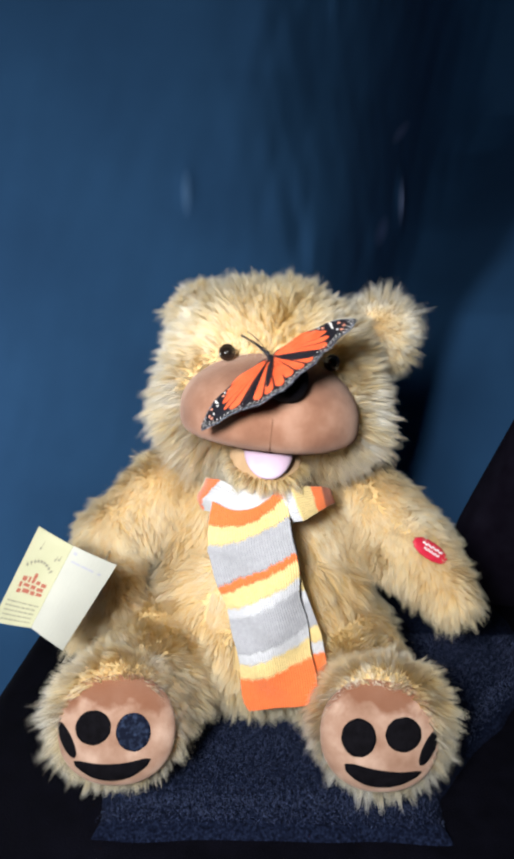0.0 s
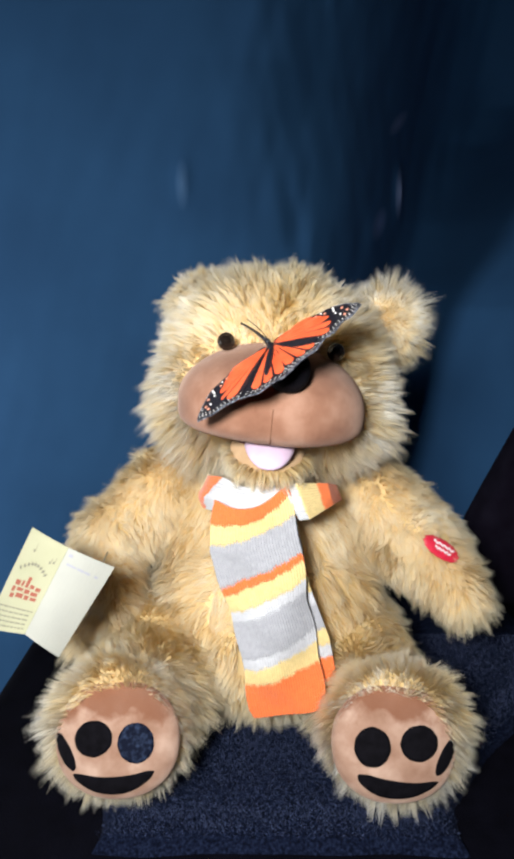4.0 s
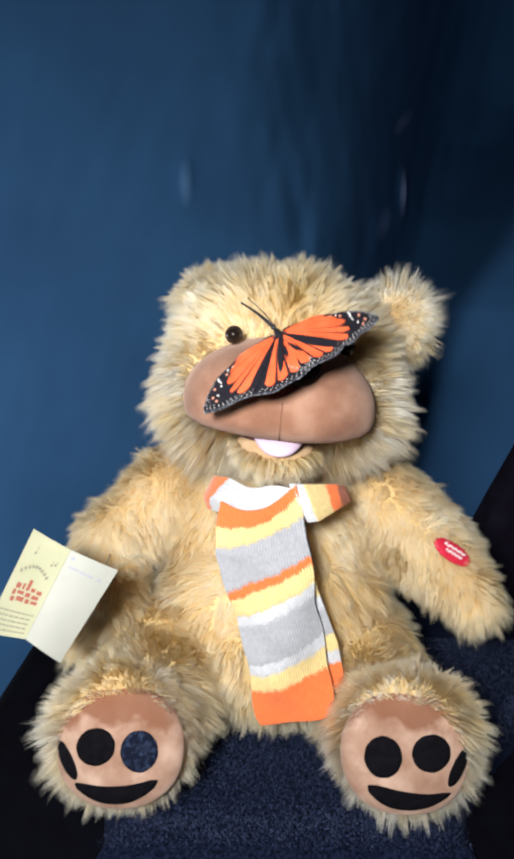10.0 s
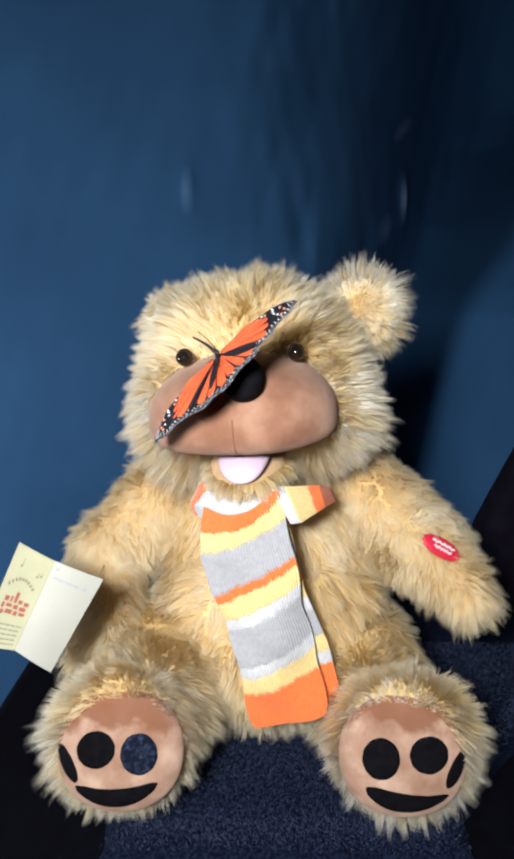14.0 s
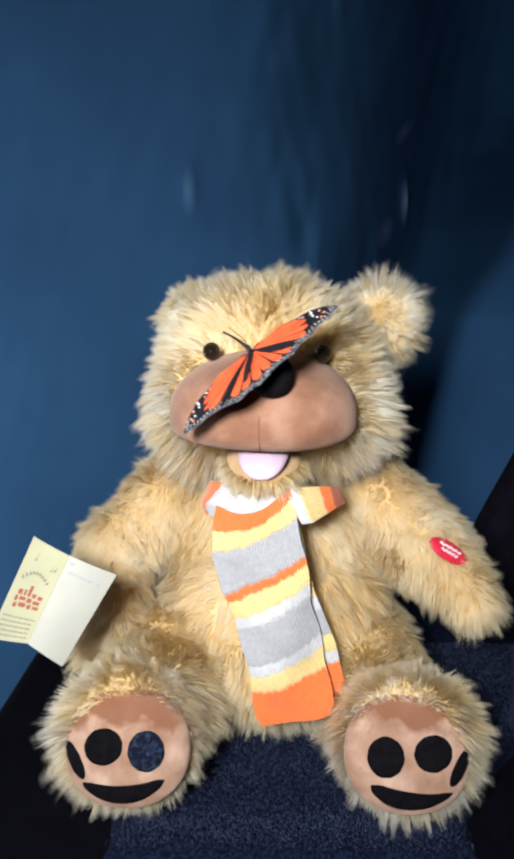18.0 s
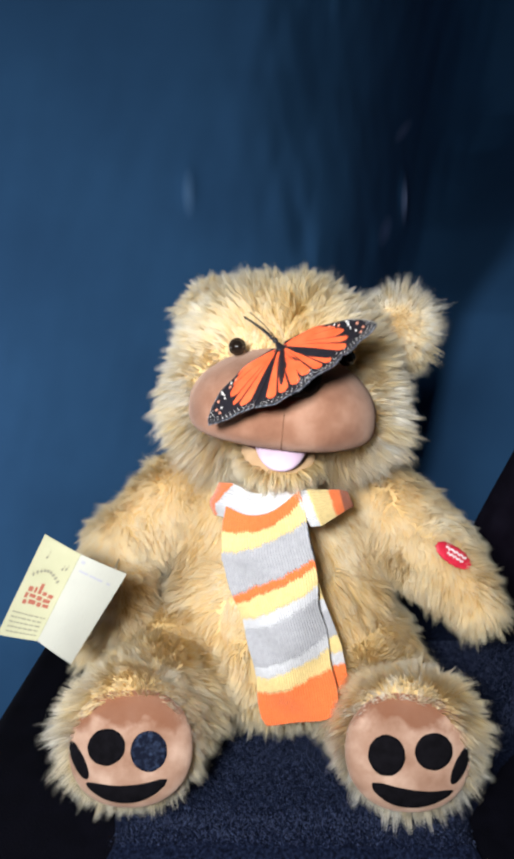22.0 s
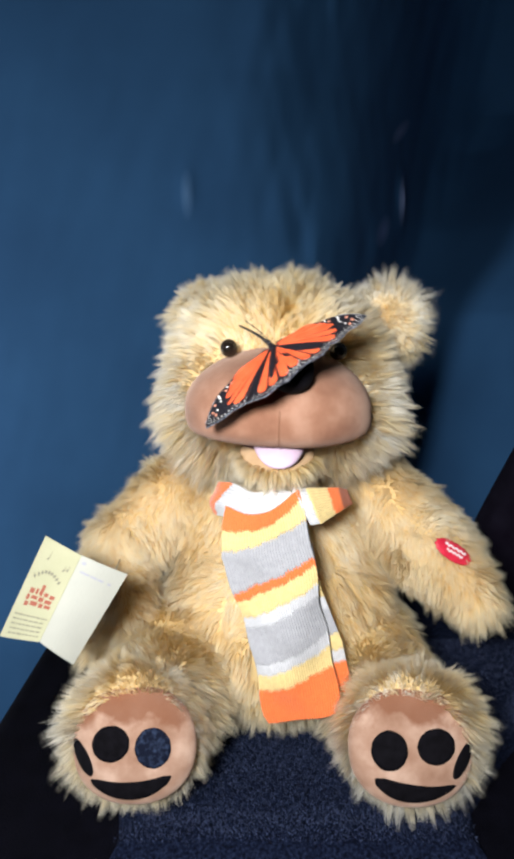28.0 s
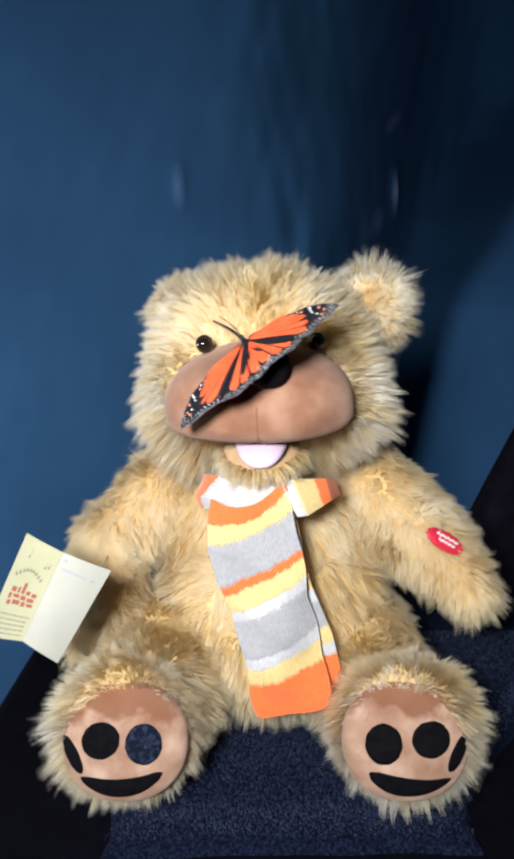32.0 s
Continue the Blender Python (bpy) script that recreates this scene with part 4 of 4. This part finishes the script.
def fan(points, s0, s1, r0, r1, side, half, drop, ns, nr):
    """A thin leaf of the wing between two rays; r1 may vary along s."""
    v = []
    for lift in (half, -half):
        for j in range(nr + 1):
            for i in range(ns + 1):
                s = s0 + (s1 - s0) * i / ns
                top = r1(s) if callable(r1) else r1
                bow = 1 - 0.06 * (2 * i / ns - 1) ** 2
                r = r0 + (top * (bow if r1 != 1 else 1) - r0) * j / nr
                v.append(wing_point(points, s, r, side, lift, drop))
    m = (ns + 1) * (nr + 1)
    f = grid_faces(ns + 1, nr + 1)
    rim = list(range(ns + 1)) + [j * (ns + 1) + ns for j in range(1, nr + 1)] + [nr * (ns + 1) + i for i in range(ns - 1, -1, -1)] + [j * (ns + 1) for j in range(nr - 1, 0, -1)]
    return v, f + [tuple(m + i for i in reversed(q)) for q in f] + [(rim[k], rim[(k + 1) % len(rim)], m + rim[(k + 1) % len(rim)], m + rim[k]) for k in range(len(rim))]


def wing(side):
    fore = FORE if side < 0 else FORE_WIDE
    v, f = fan(fore, 0, 1, 0.0, 1, side, 0.00012, 0.0005, 70, 14)
    v2, f2 = fan(HIND, 0, 1, 0.0, 1, side, 0.00012, 0.0, 70, 14)
    ob = part("wing", smooth(mesh_of("wing", v + v2, f + [tuple(i + len(v) for i in q) for q in f2], WING_BLACK)), butterfly, "black-veined orange wing with white-spotted edge")
    for points, drop, cuts, reach in (
            (fore, 0.0005, (0.09, 0.24, 0.38, 0.52, 0.59, 0.67), (0.9, 0.7, 0.66, 0.8, 0.89)),
            (HIND, 0.0, (0.42, 0.50, 0.585, 0.67, 0.735), (0.89, 0.88, 0.87, 0.84))):
        for k in range(len(cuts) - 1):
            gap = 0.0085
            cv, cf = fan(points, cuts[k] + gap, cuts[k + 1] - gap, 0.06, reach[k], side, 0.00034, drop, 12, 8)
            part("wing_cell", mesh_of("wing_cell", cv, cf, WING_ORANGE), ob)
    for points, drop, a, b in ((fore, 0.0005, 0.3, 0.7), (HIND, 0.0, 0.36, 0.8)):
        fv, ff = fan(points, a, b, 0.99, 1, side, 0.0003, drop, 60, 1)
        part("fringe", mesh_of("fringe", fv, ff, FRINGE_PALE), ob, "thin pale fringe along the wing's edge")
    for mat, name, label in ((WING_SPOT, "white_edging", "white spots along the wing's edge"), (WING_TAN, "tan_edging", "tan spots near the wing's tip")):
        sv, sf = [], []
        spots = []
        if mat is WING_SPOT:
            for points, drop, a, b, n in ((fore, 0.0005, 0.42, 0.69, 13), (HIND, 0.0, 0.41, 0.76, 13)):
                for k in range(n):
                    s = a + (b - a) * k / (n - 1)
                    spots += [(points, drop, s, 0.955, 0.00017), (points, drop, s + 0.008, 0.92, 0.00013)]
            spots += [(fore, 0.0005, s, r, 0.00042) for s, r in ((0.33, 0.9), (0.36, 0.84), (0.39, 0.78), (0.43, 0.74), (0.3, 0.8), (0.47, 0.8))]
        else:
            spots += [(fore, 0.0005, s, r, 0.0006) for s, r in ((0.35, 0.74), (0.4, 0.86), (0.45, 0.86), (0.31, 0.70), (0.49, 0.87))]
        for points, drop, s, r, size in spots:
            c = np.array(wing_point(points, s, r, side, 0.0, drop))
            for lift in (0.0005, -0.0005):
                b = len(sv)
                sv += [c + np.array((size * math.cos(q), size * 0.8 * math.sin(q), lift)) for q in np.linspace(0, 2 * math.pi, 8, endpoint=False)]
                sf.append(tuple(range(b, b + 8)) if lift > 0 else tuple(range(b + 7, b - 1, -1)))
            sf += [(b - 8 + i, b - 8 + (i + 1) % 8, b + (i + 1) % 8, b + i) for i in range(8)]
        part(name, mesh_of(name, sv, sf, mat), ob, label)
    return ob


wing_left, wing_right = wing(-1), wing(1)
bv, bf = ball((0, 0.001, -0.0006), (0.0016, 0.0044, 0.002), None, 20, 12)
part("thorax", smooth(mesh_of("thorax", bv, bf, WING_BLACK)), butterfly, "black furry thorax")
bv, bf = ball((-0.0038, -0.0105, 0.0006), (0.0014, 0.0105, 0.0013), rot_z(-24), 20, 14)
part("abdomen", smooth(mesh_of("abdomen", bv, bf, WING_BLACK)), butterfly, "slim black abdomen")
bv, bf = ball((0, 0.0066, 0.0), (0.0012, 0.0014, 0.0011), None, 16, 10)
part("head", smooth(mesh_of("head", bv, bf, WING_BLACK)), butterfly, "small black head")
for side in (-1, 1):
    line = [(side * (0.0005 + 0.0011 * k / 8) - 0.0035 * (k / 8) ** 1.5, 0.0075 + 0.0175 * k / 8, 0.0008 + 0.0045 * k / 8) for k in range(9)]
    av, af = tube(line, 0.00085 if side < 0 else 0.00024, 6, 0.0004 if side < 0 else 0.00018)
    cv, cf = ball(line[-1], (0.0005 if side < 0 else 0.00028, 0.0012, 0.0005 if side < 0 else 0.00028), None, 10, 8)
    part("antenna", smooth(mesh_of("antenna", av + list(cv), af + [tuple(i + len(av) for i in q) for q in cf], WING_BLACK)), butterfly, "thin clubbed antenna")
    for y0, out, fwd in ((0.003, 0.005, 0.004), (0.0005, 0.0055, -0.001), (-0.002, 0.005, -0.006)):
        line = [(side * 0.0012, y0, -0.002), (side * out * 0.7, y0 + fwd * 0.5, -0.0028), (side * out, y0 + fwd, -0.0075)]
        part("leg", smooth(mesh_of("leg", *tube(line, 0.00022), WING_BLACK)), butterfly, "thin black leg")

# ---- table, mat, cushion ----
TABLE_BLACK = mottled("black_cloth_top", ((0.3, (0.0012, 0.0012, 0.003)), (0.7, (0.0026, 0.0026, 0.006))), 80.0, 0.95, 0.5, 1200.0)
FLEECE = mottled("navy_fleece", ((0.36, (0.002, 0.003, 0.0085)), (0.5, (0.005, 0.0075, 0.02)), (0.68, (0.012, 0.018, 0.043))), 700.0, 1.0, 0.5, 1200.0, 4.0, 0.001)
for dull in (TABLE_BLACK, FLEECE):
    bsdf(dull).inputs["Specular IOR Level"].default_value = 0.05
CUSHION = mottled("black_velvet", ((0.3, (0.003, 0.002, 0.005)), (0.7, (0.006, 0.005, 0.01))), 60.0, 1.0, 0.3, 900.0)
bsdf(CUSHION).inputs["Specular IOR Level"].default_value = 0.05


def rounded_slab(name, lo, hi, round_, mat, segments=4):
    bm = bmesh.new()
    bmesh.ops.create_cube(bm, size=1)
    for v in bm.verts:
        v.co = Vector([lo[k] + (hi[k] - lo[k]) * (v.co[k] + 0.5) for k in range(3)])
    bmesh.ops.bevel(bm, geom=list(bm.edges), offset=round_, segments=segments, profile=0.5, affect="EDGES")
    return smooth(from_bm(name, bm, mat))


table = tagged(new("side_table"), "black cloth-topped side table under the fleece mat", "table")
table.location = (0.3, 0, FLOOR_Z)
TX = np.array((0.3, 0, FLOOR_Z))
part("tabletop", rounded_slab("tabletop", np.array((-0.171, -0.34, -0.03)) - TX, np.array((0.75, 0.3, 0.0)) - TX, 0.012, TABLE_BLACK), table, "black cloth-covered top")
for x in (-0.11, 0.71):
    for y in (-0.3, 0.26):
        part("leg", rounded_slab("leg", np.array((x - 0.02, y - 0.02, FLOOR_Z)) - TX, np.array((x + 0.02, y + 0.02, -0.03)) - TX, 0.004, TABLE_BLACK, 2), table)

# fleece mat: a thick soft pile, tufted all over
nx, ny = 150, 170
pts = []
for j in range(ny):
    for i in range(nx):
        u, v = i / (nx - 1), j / (ny - 1)
        x, y = -0.078 + (0.17 + 0.1 * min(1, max(0, 2.2 * v - 0.25))) * u, -0.124 + 0.254 * v
        x += (2 * u - 1) ** 3 * 0.004 * noise.noise((y * 40, 3.1, u))
        y += max(0, 1 - 5 * v) * 0.002 * noise.noise((x * 35, 1.3, 0.5))
        e = min(u, 1 - u, v, 1 - v) * 0.25
        soft = 1 - max(0, 1 - e / 0.03) ** 2
        pts.append((x, y, 0.0005 + 0.0072 * math.sqrt(max(soft, 0)) + 0.0003 * noise.noise((x * 420, y * 420, 0)) * soft))
mat_mesh = smooth(mesh_of("fleece_mat", pts, grid_faces(nx, ny), FLEECE))
fleece_mat = tagged(new("fleece_mat", mat_mesh), "dark navy blue flecked fleece mat on the table", "mat")


def pile(ob, count, long_, mat):
    """Short fibres standing on a mesh laid flat."""
    x = rng.uniform(-0.077, 0.19, count)
    y = rng.uniform(-0.123, 0.06, count)
    z = np.full(count, 0.0072)
    # bright fibres thin out towards the edges, standing in for the light's falloff
    keep = np.minimum(np.minimum(y + 0.124, x + 0.078), 0.092 + 0.1 * np.clip(2.2 * (y + 0.124) / 0.254 - 0.25, 0, 1) - x) > 0.002 + 0.05 * rng.random(count) ** 1.4
    x, y, z = x[keep], y[keep], z[keep]
    count = len(x)
    p = np.stack((x, y, z), axis=1)
    d = rng.normal(size=(count, 3)) * 0.6 + np.array((0, 0, 0.9))
    d /= np.linalg.norm(d, axis=1)[:, None]
    s = np.cross(d, rng.normal(size=(count, 3)))
    s /= np.linalg.norm(s, axis=1)[:, None]
    w = s * 0.00013
    tip = p + d * (long_ * rng.uniform(0.5, 1.2, count))[:, None]
    v = np.stack((p - w, p + w, tip), axis=1).reshape(-1, 3)
    me = bpy.data.meshes.new("fleece_nap")
    me.from_pydata(v.tolist(), [], (3 * np.arange(count)[:, None] + np.array((0, 1, 2))).tolist())
    me.materials.append(mat)
    return tagged(part("fleece_nap", me, ob, "short navy fleece fibres"), kind="stuff")


PILE = material("blue_fibre", (0.03, 0.045, 0.11), 0.9)
mix_in = add(PILE, "ShaderNodeNewGeometry")
tint = ramp(PILE, ((0.0, (0.008, 0.012, 0.034)), (0.75, (0.028, 0.042, 0.108)), (1.0, (0.085, 0.115, 0.225))))
link(PILE, mix_in.outputs["Random Per Island"], tint.inputs[0])
link(PILE, tint.outputs[0], bsdf(PILE).inputs["Base Color"])
pile(fleece_mat, 260000, 0.0018, PILE)

# its near side slopes away from the bear
cv, cf = ball((0, 0, 0), (1, 1, 1), None, 72, 36, 5.0)
cv = np.array(cv)
rise = 0.13 * (cv[:, 2] + 1)
near = 0.127 + 0.5 * rise
cv = np.stack((near + (cv[:, 0] + 1) / 2 * (0.56 - near) - 0.33, 0.03 * cv[:, 1], rise), axis=1)
cv += 0.004 * wobble(cv, 14.0, 5) * (rise / 0.26)[:, None]
cushion = tagged(new("cushion", smooth(mesh_of("cushion", cv, cf, CUSHION))), "black velvet wedge cushion on the table behind the bear", "cushion")
cushion.location = (0.33, 0.125, 0)

# ---- backdrop and room ----
SHEET_BLUE = mottled("blue_cotton", ((0.3, (0.018, 0.085, 0.21)), (0.7, (0.026, 0.11, 0.26))), 5.0, 0.9, 0.25, 500.0, 5.0, 0.0006)


def pale_streak(m, at, size, tilt, colour):
    """A small paler streak in the cloth's colour at x, z."""
    where = add(m, "ShaderNodeTexCoord")
    place = add(m, "ShaderNodeMapping")
    place.vector_type = "TEXTURE"
    place.inputs["Location"].default_value = (at[0], 0.8, at[1])
    place.inputs["Rotation"].default_value = (0, radians(tilt), 0)
    place.inputs["Scale"].default_value = (size[0], 4.0, size[1])
    link(m, where.outputs["Object"], place.inputs["Vector"])
    ball_ = add(m, "ShaderNodeTexGradient")
    ball_.gradient_type = "SPHERICAL"
    link(m, place.outputs[0], ball_.inputs[0])
    blend = add(m, "ShaderNodeMix")
    blend.data_type = "RGBA"
    scaled = add(m, "ShaderNodeMath")
    scaled.operation = "MULTIPLY"
    scaled.inputs[1].default_value = 0.75
    link(m, ball_.outputs[0], scaled.inputs[0])
    link(m, scaled.outputs[0], blend.inputs[0])
    before = bsdf(m).inputs["Base Color"].links[0].from_socket
    link(m, before, blend.inputs[6])
    blend.inputs[7].default_value = (*colour, 1)
    link(m, blend.outputs[2], bsdf(m).inputs["Base Color"])


pale_streak(SHEET_BLUE, (-0.129, 0.41), (0.013, 0.042), 0, (0.1, 0.22, 0.42))
# right-hand streaks: light caught by the folds, painted into the cloth's colour
pale_streak(SHEET_BLUE, (0.29, 0.445), (0.014, 0.06), 4, (0.38, 0.46, 0.78))
pale_streak(SHEET_BLUE, (0.232, 0.372), (0.02, 0.04), 25, (0.22, 0.32, 0.62))
pale_streak(SHEET_BLUE, (0.285, 0.585), (0.014, 0.05), 40, (0.26, 0.34, 0.6))


def fold_depth(x, z):
    """How far the cloth lies back at x, z: one deep slanting fold and small creases."""
    start = np.interp(z, (-0.1, 0.2, 0.4, 0.8), (0.165, 0.2, 0.245, 0.29))
    stop = np.interp(z, (-0.11, 0.04, 0.21, 0.39, 0.7), (0.31, 0.335, 0.38, 0.5, 0.78))
    high = min(1, max(0, (z - 0.25) / 0.35))
    deep = (0.46 + 0.3 * high) * (1 / (1 + math.exp(-(x - start - 0.02 * high) / (0.05 + 0.045 * high))) - 1 / (1 + math.exp(-(x - stop) / 0.06)))
    soft = 0.02 * noise.noise((x * 2.1, z * 1.3, 1.7))
    diag = (0.016 * noise.noise((x * 12 - z * 5.0, z * 2.6 + x, 4.1)) + 0.006 * noise.noise((x * 31 - z * 9.0, z * 4.6 + x, 7.3))) * (1 / (1 + math.exp(-(x + 0.02) / 0.06)))
    fine = 0.0012 * noise.noise((x * 30 - z * 9, z * 9, 2.2)) + 0.004 * max(0, noise.noise((x * 26 - z * 4, z * 3.2, 8.8))) * min(1, max(0, (x + 0.05) / 0.15))
    window = math.exp(-((x - 0.15) / 0.13) ** 2) * min(1, max(0, (z - 0.2) / 0.12))
    fine += window * (0.007 * noise.noise((x * 38 + z * 7, z * 5.5, 5.1)) + 0.004 * noise.noise((x * 90 - z * 10, z * 13, 3.3)))
    marks = 0
    for mx, mz, w, h, amp in ((-0.128, 0.415, 0.011, 0.03, 0.007), (0.29, 0.445, 0.01, 0.05, 0.03), (0.215, 0.35, 0.02, 0.03, 0.008)):
        q = ((x - mx) / w) ** 2 + ((z - mz) / h) ** 2
        if q < 12:
            marks -= amp * math.exp(-q)
    return deep + soft + diag + fine + marks


nx, nz, pts = 260, 240, []
for j in range(nz):
    for i in range(nx):
        x, z = -1.1 + 2.4 * i / (nx - 1), -0.735 + 2.3 * j / (nz - 1)
        pts.append((x, 0.76 + fold_depth(x, z), z))
m = len(pts)
pts += [(x, y + 0.004, z) for x, y, z in pts]
fs = grid_faces(nx, nz)
cloth = mesh_of("backdrop_cloth", pts, fs + [tuple(m + i for i in reversed(q)) for q in fs], SHEET_BLUE)
tagged(new("backdrop_cloth", smooth(cloth)), "deep blue cotton cloth hung in soft folds behind the bear", "cloth", kind="structure")

WALL = mottled("dim_wall_paint", ((0.3, (0.3, 0.3, 0.31)), (0.7, (0.36, 0.36, 0.37))), 3.0, 0.9, 0.2, 200.0)
FLOOR = mottled("dark_floor", ((0.3, (0.05, 0.045, 0.04)), (0.7, (0.08, 0.07, 0.06))), 6.0, 0.6, 0.2, 100.0)


def slab(name, lo, hi, mat, label):
    lo, hi = Vector(lo), Vector(hi)
    bm = bmesh.new()
    bmesh.ops.create_cube(bm, size=1)
    mid = (lo + hi) / 2
    for v in bm.verts:
        v.co = Vector([(hi[k] - lo[k]) * v.co[k] for k in range(3)])
    ob = new(name, from_bm(name, bm, mat))
    ob.location = mid
    return tagged(ob, label, name.split("_")[0], kind="structure")


slab("floor", (-1.7, -2.1, FLOOR_Z - 0.1), (1.9, 1.85, FLOOR_Z), FLOOR, "dark plain floor of the room")
slab("wall_north", (-1.7, 1.75, FLOOR_Z), (1.9, 1.85, 1.75), WALL, "plain painted wall behind the cloth")
slab("wall_south", (-1.7, -2.1, FLOOR_Z), (1.9, -2.0, 1.75), WALL, "plain painted wall")
slab("wall_west", (-1.8, -2.1, FLOOR_Z), (-1.7, 1.85, 1.75), WALL, "plain painted wall")
slab("wall_east", (1.9, -2.1, FLOOR_Z), (2.0, 1.85, 1.75), WALL, "plain painted wall")
slab("ceiling", (-1.8, -2.1, 1.75), (2.0, 1.85, 1.85), WALL, "plain painted ceiling")

JAW_SHUT, JAW_SWING = -3.4, 8.0
# time, rise of the left and of the right wing (degrees)
WING_REST = [(0, 1, 5), (0.5, 2, 6), (1, 0, 11), (1.5, 2, 9), (2, 2, 4), (2.5, 1, 6), (4.2, 1, 5), (5.6, 1, 5), (5.8, 0, 6), (9.5, 0, 6), (10.7, 1, 6), (14.5, 1, 6), (16.3, 1, 6),
             (17.7, 0, 3), (21.6, 0, 3), (23.3, 1, 2), (24, 1, -2), (28, 1, -6), (32, 1, -6)]
# beats: time, left and right wing, swing through that moment
WING_BEATS = [(4.5, 6, -6, 9), (4.6, 2, 4, -4), (4.7, 8, 6, 16), (4.8, 1, 4, 2), (4.9, 5, 6, -16), (5.0, -4, -12, 16), (5.1, 2, 2, -6), (5.2, -4, -10, 18), (5.3, 2, 6, -7), (5.4, 6, -12, 16), (5.5, 2, 5, -5),
              (9.7, 3, -4, 6), (9.8, 3, -10, -2), (9.9, 5, -6, 14), (10.0, 5, -10, -3), (10.1, 6, -6, 8), (10.2, 6, -13, -15), (10.3, 4, -4, 5), (10.4, 4, -6, -10), (10.5, 3, 7, 14),
              (16.5, 4, 8, 12), (16.6, 9, 10, -18), (16.7, 6, -12, 14), (16.8, 4, -12, -2), (16.9, 5, -4, 16), (17.0, -5, -8, -18), (17.1, 5, -6, 8), (17.2, 6, -4, -12), (17.5, 1, 10, 10),
              (21.8, 5, 2, 10), (22.0, 4, -6, -2), (22.2, 3, -4, 3), (22.4, 5, 4, -8), (22.5, 4, 2, 16), (22.8, 4, 12, -10), (23.0, 2, 2, 12)]
WING_ROWS = sorted(WING_REST + [(t + k / FPS, a + 0.5 * k * swing, b + k * swing) for t, a, b, swing in WING_BEATS for k in (-1, 1)])
# time, tilt of the butterfly's body (degrees)
PERCH_ROWS = [(0, 20.5), (4, 20.5), (4.5, 28), (5, 33), (5.5, 24), (6, 20.5), (9, 20.5), (9.5, 27), (10, 35), (10.5, 28), (11, 20.5), (16, 21), (16.5, 28), (17, 34), (17.5, 26), (18, 20.5), (21, 21.5), (21.5, 25), (22, 34), (22.5, 31), (23, 26), (24, 24), (32, 24)]


# ---- motions ----
def about(pivot, m):
    return Matrix.Translation(pivot) @ m @ Matrix.Translation(-Vector(pivot))


def motions():
    root = Matrix.Translation(ROOT)
    back = root.inverted()
    trunk, skull, chin, rides, hung = [], [], [], [], []
    for t, by, bp, br, hy, hp, hr, opened in SWAY_ROWS:
        b = about(BODY_PIVOT, turned(by, bp, br))
        h = b @ about(HEAD_PIVOT, turned(hy, hp, hr))
        trunk.append((t, back @ b @ Matrix.Translation(BODY_PIVOT)))
        skull.append((t, back @ h @ Matrix.Translation(HEAD_PIVOT)))
        chin.append((t, Matrix.Translation(HINGE - HEAD_PIVOT) @ turned(0, JAW_SHUT + JAW_SWING * opened, 0)))
        rides.append((t, h @ perched(float(np.interp(t, *zip(*PERCH_ROWS))))))
        hung.append((t, b @ Matrix.Translation(BODY_PIVOT)))
    for ob in (body, arm_left, arm_right):
        walk(ob, trunk)
    walk(head, skull)
    walk(jaw, chin)
    walk(butterfly, rides)
    for ob in (scarf, tag):
        walk(ob, hung)
    for ob, side in ((wing_left, -1), (wing_right, 1)):
        walk(ob, [(t, Matrix.Rotation(radians(-side * a), 4, "Y")) for t, *pair in WING_ROWS for a in (pair[0 if side < 0 else 1],)])


motions()
